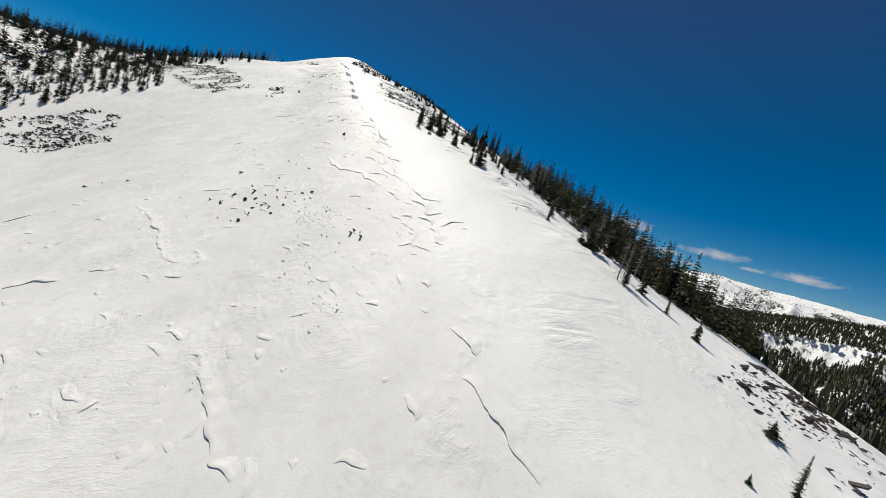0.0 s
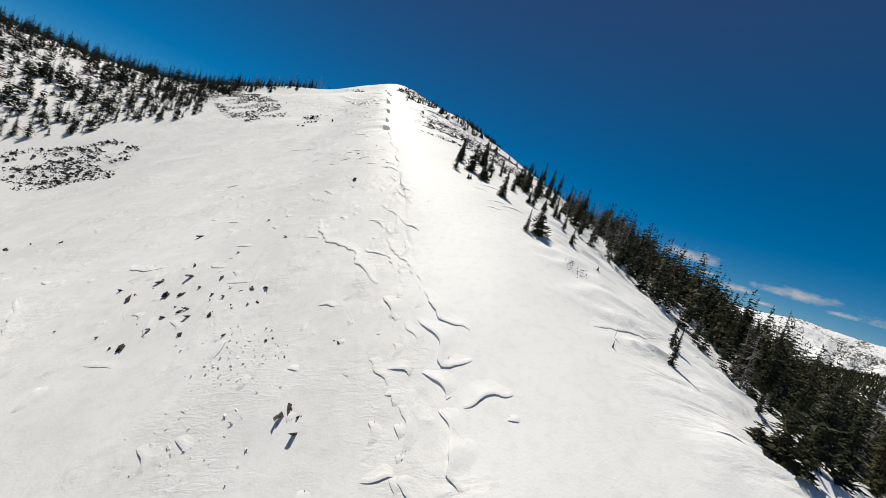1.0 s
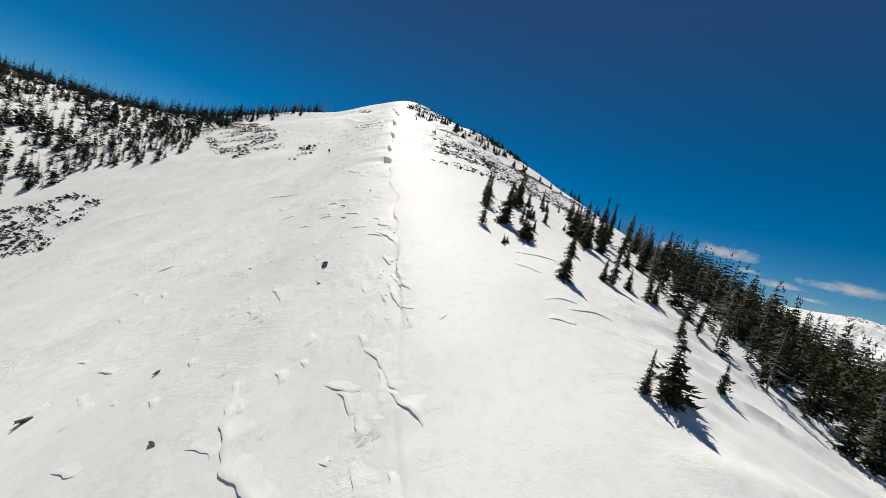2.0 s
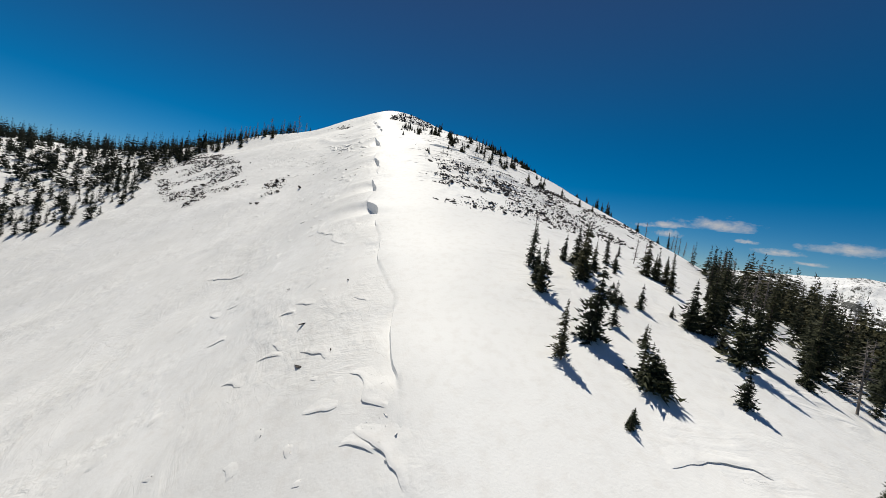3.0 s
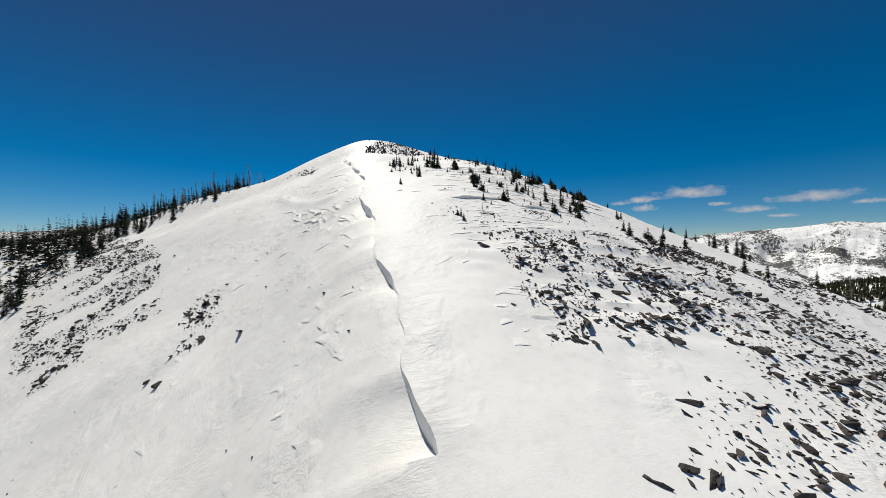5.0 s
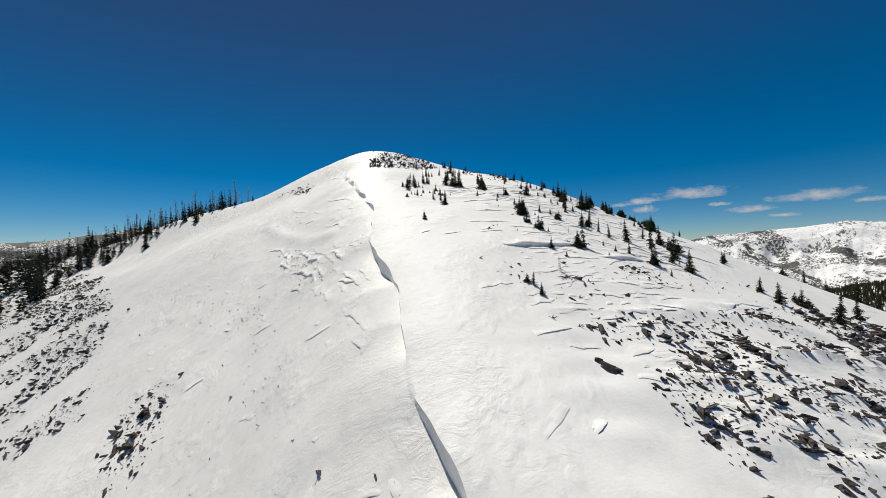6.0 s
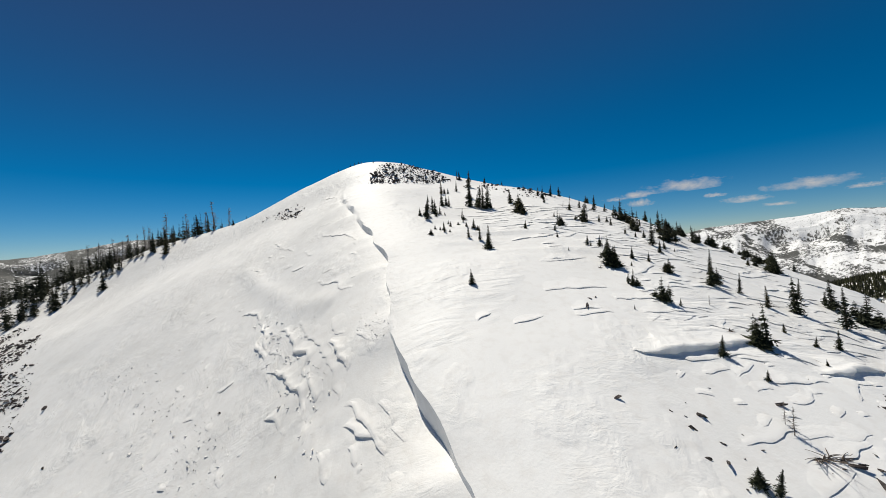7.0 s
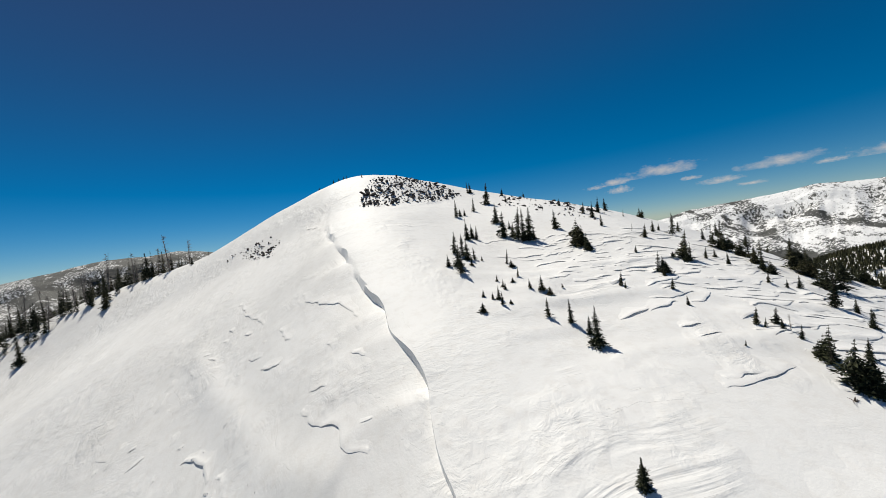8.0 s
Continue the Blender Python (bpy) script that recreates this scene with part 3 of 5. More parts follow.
# Firs by kind: place on the plan and height.
SPIRE_A = ((32.6, 20.2, 3.3), (36.7, 41.5, 2.6), (31.9, 44.4, 4.7), (34.8, 44.5, 6.4), (27.4, 64.2, 3.2), (54.1, 64.6, 10.5), (12.8, 81.5, 3.4), (22.2, 94.6, 3.8), (17.0, 102.1, 5.2), (22.9, 102.6, 3.1), (15.8, 102.6, 3.3), (22.0, 102.6, 5.0), (19.6, 103.6, 2.7), (-0.9, 111.0, 4.9), (2.9, 114.9, 4.1), (5.6, 117.5, 3.0), (16.7, 118.2, 3.2), (-1.5, 127.9, 5.4), (5.7, 130.1, 6.6), (8.0, 131.6, 3.9), (5.8, 132.2, 5.3), (11.9, 137.7, 4.8), (21.7, 138.5, 4.2), (20.4, 138.8, 4.6), (22.8, 144.4, 3.4), (25.5, 145.4, 3.6), (18.1, 148.4, 2.4), (22.6, 191.5, 2.8), (26.8, 191.7, 2.6), (47.6, 192.4, 2.3), (50.9, 192.5, 4.9), (-25.0, 193.7, 1.4),)
SPIRE_B = ((-25.4, 195.7, 1.6), (45.1, 201.3, 3.0), (8.3, 204.2, 2.2), (-20.2, 205.8, 1.7), (-0.2, 205.9, 3.3), (0.9, 210.8, 2.7), (39.1, 211.8, 3.6), (-1.5, 213.2, 4.3), (39.1, 213.3, 4.4), (-18.4, 213.3, 0.8), (-7.2, 215.7, 2.4), (-39.0, 218.5, 1.7), (36.6, 218.7, 3.2), (-7.8, 218.7, 2.4), (3.4, 218.9, 3.5), (-10.5, 219.5, 2.9), (1.5, 221.1, 2.4), (-7.4, 223.8, 3.3), (34.9, 224.2, 2.9), (-14.4, 225.3, 1.3), (-35.3, 230.1, 3.3), (-36.1, 233.3, 2.3), (-8.3, 234.5, 4.4), (-37.7, 234.7, 2.0), (-41.5, 237.6, 1.5), (-41.6, 238.9, 1.5), (-3.2, 239.5, 3.1), (-36.3, 240.4, 1.7), (-44.6, 246.1, 3.0), (-46.0, 248.5, 1.6), (-44.8, 248.5, 2.9), (-37.6, 250.9, 2.0),)
SPIRE_C = ((-43.0, 251.4, 2.9), (-42.0, 251.6, 1.7), (-43.5, 252.6, 3.4), (-44.7, 253.6, 3.3), (-6.3, 259.9, 3.7), (-31.8, 261.2, 5.5), (-30.0, 261.2, 2.5), (-30.7, 261.5, 5.5), (-32.5, 262.1, 5.4), (-41.3, 262.5, 3.6), (-39.7, 262.9, 2.4), (-16.6, 263.7, 2.3), (-40.3, 263.8, 2.5), (-32.9, 264.1, 2.8), (-32.3, 268.5, 1.5), (-15.2, 269.9, 3.1), (-33.9, 272.5, 3.9), (-6.6, 273.8, 1.3), (-41.1, 278.8, 3.8), (-40.2, 279.6, 1.9), (-39.2, 279.9, 1.6), (-17.5, 280.1, 1.6), (-36.6, 283.0, 3.1), (-26.2, 297.8, 2.2), (-35.1, 300.0, 3.2), (-34.4, 300.1, 2.8), (-119.1, 312.6, 2.3), (-114.5, 313.7, 1.2), (-79.5, 315.3, 1.1), (49.4, 32.6, 1.3), (39.3, 56.4, 8.9), (19.1, 59.5, 0.7),)
SPIRE_D = ((25.7, 61.0, 3.8), (43.3, 64.6, 9.2), (60.3, 69.1, 9.7), (44.5, 74.1, 8.7), (50.9, 77.0, 9.6), (51.8, 88.5, 9.7), (58.1, 92.1, 9.3), (26.8, 99.0, 4.1), (24.6, 117.5, 4.5), (20.2, 118.4, 6.9), (29.4, 121.8, 7.3), (26.8, 125.7, 8.7), (22.5, 127.0, 9.1), (36.1, 128.7, 9.1), (19.4, 132.9, 5.7), (26.2, 133.6, 8.7), (28.0, 138.1, 8.4),)
FULL_A = ((37.7, 37.0, 3.1), (36.0, 56.5, 8.5), (34.6, 60.4, 2.6), (47.3, 64.1, 8.1), (46.0, 77.0, 3.7), (14.5, 81.2, 5.4), (21.5, 86.2, 2.8), (9.6, 97.8, 5.4), (13.0, 109.7, 3.3), (17.1, 116.3, 7.2), (-1.0, 121.8, 5.6), (10.5, 122.7, 2.9), (14.4, 123.3, 1.3), (16.8, 123.4, 3.3), (-0.7, 123.7, 2.2), (-1.3, 124.0, 3.3), (-0.6, 126.8, 2.9), (5.1, 127.0, 6.7), (4.0, 132.5, 3.6), (11.5, 133.1, 2.0), (6.5, 134.8, 1.8), (12.7, 136.1, 2.5), (19.1, 139.6, 5.7), (12.1, 197.5, 4.1), (7.8, 200.7, 2.8), (19.6, 202.1, 3.0), (-5.2, 202.2, 1.0), (-1.1, 208.5, 2.5), (-7.5, 208.6, 1.8), (-10.6, 210.5, 0.9), (39.9, 210.8, 1.9), (37.8, 214.6, 3.2),)
FULL_B = ((-4.3, 215.5, 3.9), (13.1, 216.8, 2.2), (36.7, 217.1, 3.9), (33.5, 218.8, 2.1), (15.2, 219.2, 1.9), (3.8, 220.1, 1.7), (-19.5, 224.7, 1.0), (-16.4, 225.7, 1.6), (-18.8, 228.3, 1.2), (-18.9, 229.8, 1.0), (-20.1, 230.2, 0.9), (-9.6, 230.5, 1.9), (-18.6, 230.6, 1.6), (-20.3, 230.8, 1.6), (-35.1, 231.8, 1.7), (-6.7, 233.9, 1.5), (10.9, 234.6, 2.4), (-23.4, 234.8, 1.0), (-22.8, 237.8, 1.3), (-27.4, 238.9, 0.8), (-8.4, 239.0, 1.0), (-7.0, 239.0, 1.5), (-27.3, 239.9, 1.5), (-9.8, 239.9, 1.2), (-20.6, 242.1, 1.3), (22.6, 242.6, 1.7), (6.0, 245.1, 3.3), (-9.6, 245.3, 1.6), (0.2, 246.1, 4.2), (-10.8, 247.5, 1.6), (-13.8, 247.7, 3.6), (-1.2, 250.4, 1.5),)
FULL_C = ((-13.0, 257.0, 2.1), (-1.4, 259.3, 2.0), (-9.6, 260.1, 2.0), (-7.3, 262.0, 1.3), (-34.4, 264.4, 4.7), (-1.3, 265.4, 2.0), (-24.5, 265.5, 3.6), (21.6, 271.1, 1.6), (18.3, 272.4, 2.5), (-15.4, 273.1, 2.4), (-11.4, 274.9, 3.2), (14.5, 275.1, 3.2), (-7.7, 278.8, 2.9), (-32.4, 287.9, 5.3), (-27.6, 288.4, 1.9), (-20.4, 296.9, 1.6), (-65.2, 310.4, 1.1), (-70.0, 312.3, 1.1), (-74.6, 314.2, 1.3), (-72.9, 314.5, 1.1), (-71.5, 314.7, 1.1),)
BROAD_A = ((30.2, 53.5, 4.8), (5.3, 110.5, 4.1), (7.6, 122.7, 2.5), (12.3, 202.2, 2.5), (-6.0, 205.5, 2.9), (-14.6, 207.8, 3.6), (-19.8, 214.2, 2.4), (4.0, 215.9, 3.6), (-20.9, 217.5, 1.8), (-8.6, 220.9, 2.0), (-13.9, 221.9, 1.8), (-20.9, 223.1, 3.3), (-20.0, 225.3, 3.0), (-6.0, 243.2, 1.8), (-20.4, 243.5, 2.5), (-5.8, 244.4, 1.7), (10.1, 246.4, 2.4), (-13.4, 247.0, 2.4), (8.1, 251.6, 2.8), (-3.9, 253.0, 4.3), (8.7, 253.6, 2.8), (-24.1, 254.2, 2.5), (-24.5, 256.7, 4.1), (-0.8, 277.4, 2.2),)
SMALL_A = ((28.9, 20.6, 0.8), (35.6, 25.0, 1.5), (23.2, 77.3, 0.7), (8.8, 126.4, 0.8), (-26.0, 196.3, 1.0), (-18.9, 203.3, 0.8), (-12.0, 205.5, 0.6), (0.0, 208.5, 0.6), (-9.6, 208.6, 0.9), (-23.8, 212.0, 0.5), (-18.0, 223.0, 0.7), (31.0, 224.7, 1.5), (-24.3, 227.7, 0.5), (-5.3, 233.7, 0.6), (7.3, 234.8, 1.3), (-43.8, 236.7, 1.0), (-40.6, 237.7, 0.5), (-42.2, 239.1, 0.8), (-35.7, 239.6, 1.0), (-43.1, 240.0, 0.8), (-33.8, 240.6, 0.5), (-37.5, 240.7, 1.1), (-40.3, 241.1, 0.8), (-40.3, 242.2, 0.9), (-38.8, 243.4, 0.6), (-40.6, 244.0, 0.8), (-37.8, 244.6, 1.2), (-15.4, 247.6, 0.8), (-9.0, 248.1, 1.1), (-42.8, 249.1, 1.2), (-37.3, 249.3, 1.0), (-18.6, 250.8, 1.1),)
SMALL_B = ((-41.0, 251.3, 0.8),)
DEAD_A = ((-13.5, 259.8, 1.4), (21.4, 259.6, 1.0), (-21.1, 199.8, 1.5), (-14.7, 214.3, 1.1), (-18.7, 229.3, 1.6), (-21.2, 199.1, 1.8), (39.1, 213.3, 4.1), (-0.6, 131.7, 6.1), (20.3, 146.8, 4.7), (23.2, 149.3, 4.2), (45.2, 195.3, 4.5), (52.4, 191.3, 5.6), (52.7, 189.8, 5.1), (53.6, 189.0, 4.7), (54.8, 186.6, 5.3), (51.2, 191.2, 4.8), (67.7, 187.7, 8.6), (75.6, 174.5, 10.6), (55.2, 143.5, 8.4), (19.7, 60.9, 0.8), (71.7, 98.3, 13.1), (77.6, 73.6, 9.3), (76.2, 80.7, 10.0), (38.0, 150.0, 6.5), (42.0, 155.0, 6.0), (35.0, 146.0, 5.5), (31.0, 45.0, 6.0), (33.5, 47.5, 5.0), (44.0, 160.0, 6.0), (47.0, 163.0, 7.0), (40.0, 147.0, 6.0), (33.0, 141.0, 6.0),)

BROW_BELT = ((9.3, 246.0, 1.2), (10.2, 245.9, 1.5), (11.0, 245.6, 1.3), (11.9, 245.4, 1.5), (13.5, 246.0, 1.6), (11.4, 243.1, 1.1), (15.3, 245.8, 1.0), (16.7, 246.2, 1.8), (15.0, 244.1, 1.2), (11.4, 240.2, 1.2), (13.1, 240.7, 1.9), (14.5, 241.1, 1.4), (10.9, 237.2, 1.8), (9.7, 235.9, 1.4))
FOOT_FIRS = ((2.3, 114.4, 7.3), (15.2, 121.1, 5.4), (17.5, 121.6, 7.4), (7.6, 115.1, 2.2))
BROW_FIRS = ((2.2, 248.3, 3.6), (0.4, 244.8, 3.2), (-2.3, 239.9, 3.8), (-3.1, 249.1, 3.6), (-3.7, 246.7, 3.4), (7.1, 246.0, 2.6), (11.4, 235.3, 3.4), (10.3, 233.6, 3.6))

rng = random.Random(5)
GROUP = "firs along the ridge"
for x, y, h in SPIRE_A + SPIRE_B + SPIRE_C + SPIRE_D:
    plant(rng.choice(SPIRES), x, y, h, rng, GROUP, 1.2 if h > 3 else 1.4, "slender dark green alpine fir standing in snow")
for x, y, h in FULL_A + FULL_B + FULL_C:
    plant(rng.choice(FULL_FIRS), x, y, h, rng, GROUP, 1.0, "full dark green alpine fir standing in snow")
for x, y, h in BROAD_A:
    plant(rng.choice(BUSHY[1:]), x, y, h, rng, GROUP, 1.15, "broad wind-pressed dark green fir standing in snow")
for x, y, h in SMALL_A + SMALL_B:
    plant(rng.choice(SPIRES[:3] + BUSHY[:1]), x, y, h, rng, GROUP, 1.5, "small dark green fir poking out of the snow")
for x, y, h in DEAD_A:
    plant(rng.choice(SNAGS), x, y, h, rng, "dead trees on the ridge", 1.2)
for x, y, h in BROW_BELT + BROW_FIRS:
    plant(rng.choice(BUSHY[1:]), x, y, h, rng, GROUP, 1.1 if h > 2 else 1.4, "broad wind-pressed dark green fir standing in snow")
for x, y, h in FOOT_FIRS:
    plant(rng.choice(FULL_FIRS), x, y, h, rng, GROUP, 1.0, "full dark green alpine fir standing in snow")


def brush(x, y, reach, count, seed):
    """A bare dead shrub half buried in the snow: bent twigs out of one root."""
    rng = random.Random(seed)
    bm = bmesh.new()
    for n in range(count):
        turn, length = rng.uniform(0, 6.283), reach * rng.uniform(0.35, 1.0)
        at, rise, bend = Vector((rng.uniform(-0.3, 0.3) * reach, rng.uniform(-0.15, 0.15) * reach, 0)), rng.uniform(0.2, 0.6), rng.uniform(-0.6, 0.6)
        ring = None
        for k in range(5):
            f = k / 4
            thick = 0.035 * (1 - 0.75 * f)
            side = Vector((-math.sin(turn), math.cos(turn), 0)) * thick
            new_ring = [bm.verts.new(at + v) for v in (side, -side, Vector((0, 0, thick * 1.6)))]
            if ring:
                for j in range(3):
                    bm.faces.new((ring[j], ring[(j + 1) % 3], new_ring[(j + 1) % 3], new_ring[j]))
            ring = new_ring
            at = at + Vector((math.cos(turn), math.sin(turn), rise - 1.1 * f * rise)) * (length / 4)
            turn += bend / 3
    thing = new("dead_shrub")
    tagged(part("branchwork", bm, BARK, thing), kind="stuff")
    part("root", stem(0.35, 0.09, 0.05), BARK, thing)
    thing.matrix_basis = pose(x, y, float(ground_height(x, y)[0]) - 0.05)
    return tagged(thing, "bare brown dead shrub half buried in drifted snow", "shrub", "dead shrubs on the lee slope")


for n, (x, y, reach, count) in enumerate(((-20.9, 197.7, 1.5, 26), (-19.9, 197.6, 0.9, 14), (-25.2, 189.3, 0.6, 9), (-23.0, 188.3, 0.7, 12), (-20.9, 193.5, 0.5, 8), (-16.6, 209.5, 0.6, 9), (-22.5, 222.0, 0.6, 9))):
    brush(x, y, reach, count, 700 + n)
for x, y, h in ((2.3, 105.0, 1.5), (2.9, 105.9, 1.0)):
    plant(rng.choice(BUSHY), x, y, h, rng, "firs along the ridge", 1.0, "low shrubby green fir bent over by snow")


def inside(x, y, outline):
    hit = False
    for (ax, ay), (bx, by) in zip(outline, outline[1:] + outline[:1]):
        if (ay > y) != (by > y) and x < (bx - ax) * (y - ay) / (by - ay) + ax:
            hit = not hit
    return hit


def scatter(outline, count, gap, seed, dense=None):
    """Places inside an outline, at least gap apart, thinned by a field from 0 to 1."""
    rng = random.Random(seed)
    xs, ys = [p[0] for p in outline], [p[1] for p in outline]
    cells, found, tries = {}, [], 0
    while len(found) < count and tries < count * 40:
        tries += 1
        x, y = rng.uniform(min(xs), max(xs)), rng.uniform(min(ys), max(ys))
        if not inside(x, y, outline) or (dense and rng.random() > dense(x, y)):
            continue
        key = (int(x // gap), int(y // gap))
        if any((x - a) ** 2 + (y - b) ** 2 < gap * gap for i in (-1, 0, 1) for j in (-1, 0, 1) for a, b in cells.get((key[0] + i, key[1] + j), ())):
            continue
        cells.setdefault(key, []).append((x, y))
        found.append((x, y))
    return found


def clumped(size, seed, floor=0.1):
    """A field of thick and thin places, for scatter()."""
    def field(x, y):
        v = noise.noise(Vector((x / size, y / size, seed * 1.7))) + 0.5 * noise.noise(Vector((2.3 * x / size, 2.3 * y / size, seed * 2.9)))
        return floor + (1 - floor) * min(max(0.42 + 1.5 * v, 0.0), 1.0)
    return field


def frayed(outline, field, soft):
    """The same field, thinning out towards the outline's border."""
    def thinner(x, y):
        near = 1e9
        for (ax, ay), (bx, by) in zip(outline, outline[1:] + outline[:1]):
            t = min(max(((x - ax) * (bx - ax) + (y - ay) * (by - ay)) / ((bx - ax) ** 2 + (by - ay) ** 2), 0), 1)
            near = min(near, math.hypot(x - ax - t * (bx - ax), y - ay - t * (by - ay)))
        return field(x, y) * min(near / soft, 1.0)
    return thinner


def far_wood(name, label, spots, seed, low, high, fine=False):
    """Woods too far off to count: one mesh of ragged firs."""
    rng = random.Random(seed)
    kinds = []
    for n in range(6):
        bm = conifer_crown(random.Random(seed + n), 1.0, (0.15, 0.18, 0.13, 0.17, 0.12, 0.21)[n], 0.04, *((22, 7, 0.2, 4, 0.36) if fine else (16, 6, 0.15, 2, 0.75)), 0.12)
        bm.verts.index_update()
        kinds.append((np.array([tuple(v.co) for v in bm.verts]), np.array([[v.index for v in f.verts] for f in bm.faces])))
        bm.free()
    heights = ground_height([p[0] for p in spots], [p[1] for p in spots])
    verts, faces, first = [], [], 0
    for (x, y), z in zip(spots, heights):
        v, f = kinds[rng.randrange(6)]
        h, turn = low + (high - low) * rng.random() ** 1.3, rng.uniform(0, 6.283)
        c, d = math.cos(turn) * h * 1.1, math.sin(turn) * h * 1.1
        verts.append(np.stack([x + v[:, 0] * c - v[:, 1] * d, y + v[:, 0] * d + v[:, 1] * c, z - 0.3 + v[:, 2] * h], -1))
        faces.append(f + first)
        first += len(v)
    mesh = bpy.data.meshes.new(name)
    mesh.from_pydata(np.concatenate(verts).tolist(), [], np.concatenate(faces).tolist())
    mesh.materials.append(NEEDLES)
    return tagged(new(name, mesh), label, "forest", kind="stuff")


def far_firs(name, label, spots, seed, low, high, heights=None):
    """The valley's woods: small three-tiered firs in one mesh."""
    rng = random.Random(seed)
    verts, faces = [], []
    if heights is None:
        heights = ground_height([p[0] for p in spots], [p[1] for p in spots])
    for (x, y), z in zip(spots, heights):
        h = rng.uniform(low, high)
        for tier in range(3):
            base = z - 0.3 + h * (0.04 + 0.27 * tier)
            r = h * (0.20 - 0.055 * tier) * rng.uniform(0.8, 1.2)
            first = len(verts)
            for k in range(5):
                turn = 6.283 * k / 5 + tier
                rr = r * rng.uniform(0.6, 1.3)
                verts.append((x + rr * math.cos(turn), y + rr * math.sin(turn), base + h * rng.uniform(-0.05, 0.05)))
            verts.append((x, y, base + h * (0.44 - 0.02 * tier)))
            faces += [(first + k, first + (k + 1) % 5, first + 5) for k in range(5)]
    mesh = bpy.data.meshes.new(name)
    mesh.from_pydata(verts, [], faces)
    mesh.materials.append(NEEDLES)
    return tagged(new(name, mesh), label, "forest", kind="stuff")


WOOD_EDGE = [(-146, 146), (-138, 153), (-134, 163), (-136, 179), (-127, 193), (-133, 210), (-143, 222), (-150, 238), (-166, 240), (-168, 215), (-160, 190), (-166, 165), (-160, 142)]
far_wood("western_wood_edge", "tall dark green firs at the edge of the wood on the snowy slope", scatter(WOOD_EDGE, 150, 1.9, 7, clumped(12, 71, 0.4)), 46, 3.5, 8.5, True)
BROW = [(-190, 312), (-176, 290), (-158, 285), (-148, 294), (-139, 303), (-127, 313), (-132, 335), (-172, 348)]
for x, y in scatter(BROW, 60, 2.2, 9, clumped(10, 72, 0.3)):
    if rng.random() < 0.45:
        plant(rng.choice(SNAGS), x, y, rng.uniform(7, 13), rng, "dead trees on the western brow", 1.3)
    else:
        plant(rng.choice(SPIRES), x, y, rng.uniform(5, 10.5), rng, "trees on the western brow", 1.0)
far_wood("brow_wood", "dark firs standing close on the western brow", scatter([(-166, 296), (-152, 305), (-143, 312), (-134, 313), (-130, 326), (-150, 346), (-192, 352), (-205, 300), (-190, 280), (-172, 284)], 190, 2.0, 12, clumped(14, 77, 0.4)), 49, 4.5, 9.0, True)
EAST_EDGE = [(24, 104), (31, 94), (40, 82), (40, 64), (46, 58), (54, 72), (44, 100), (48, 140), (62, 178), (50, 180), (38, 150), (33, 134)]
far_wood("eastern_wood_edge", "tall dark green firs at the edge of the wood on the lee slope", scatter(EAST_EDGE, 100, 2.2, 8, clumped(14, 73, 0.4)), 47, 4.5, 8.5, True)
for x, y in scatter(EAST_EDGE, 18, 3.0, 18):
    plant(rng.choice(SNAGS), x, y, rng.uniform(6, 9.5), rng, "dead trees of the eastern wood", 1.4)

WEST_WOOD = [(-150, 140), (-166, 165), (-160, 190), (-168, 215), (-166, 240), (-152, 252), (-176, 300), (-200, 340), (-300, 350), (-430, 320), (-400, 180), (-240, 125)]
far_wood("western_forest", "dense dark conifer wood on the snowy western slope", scatter(WEST_WOOD, 1400, 2.2, 41, clumped(20, 74, 0.38)), 42, 6.0, 12.0)
EAST_WOOD = [(54, 72), (60, 60), (74, 60), (110, 90), (120, 180), (96, 210), (62, 178), (48, 140), (44, 100)]
far_wood("eastern_forest", "dense dark conifer wood on the lee slope below the ridge", scatter(EAST_WOOD, 900, 1.9, 43, clumped(18, 75, 0.6)), 44, 7.0, 12.0)
far_firs("valley_forest", "dark conifer forest covering the valley side below the ridge", scatter([(70, -60), (120, 20), (110, 90), (120, 190), (190, 260), (420, 420), (900, 560), (900, -100), (300, -200)], 17000, 3.6, 61, clumped(60, 62, 0.6)), 61, 8, 14)
hill_rng = np.random.default_rng(66)
bearing, inward = hill_rng.uniform(44, 96, 26000), hill_rng.uniform(0.05, 0.75, 26000) ** 0.8
thick = fractal(bearing / 2.2, inward * 7, 67, 4, 0.6) + 2.6 * np.clip((inward - 0.40) / 0.2, 0, 1)
bearing, inward = bearing[thick > -0.45], inward[thick > -0.45]
hx, hy, hz = foothill(bearing, inward)
far_firs("foothill_forest", "dark conifer forest with snowy gaps on the low hill across the valley", list(zip(hx, hy)), 67, 8, 14, hz)
bearing, inward = hill_rng.uniform(-98, -38, 9000), hill_rng.uniform(0.1, 0.75, 9000)
thick = fractal(bearing / 2.2, inward * 7, 68, 4, 0.6)
bearing, inward = bearing[thick > -0.35], inward[thick > -0.35]
hx, hy, hz = hill_west(bearing, inward)
far_firs("western_hill_forest", "dark conifer forest with snowy gaps on the low western hill", list(zip(hx, hy)), 69, 8, 14, hz)
far_firs("plateau_forest", "dark conifer forest on the far side of the western slope", scatter([(-240, 125), (-400, 180), (-430, 320), (-300, 350), (-700, 620), (-900, 200), (-600, 40), (-300, 60)], 2600, 5.0, 63), 63, 6, 11)


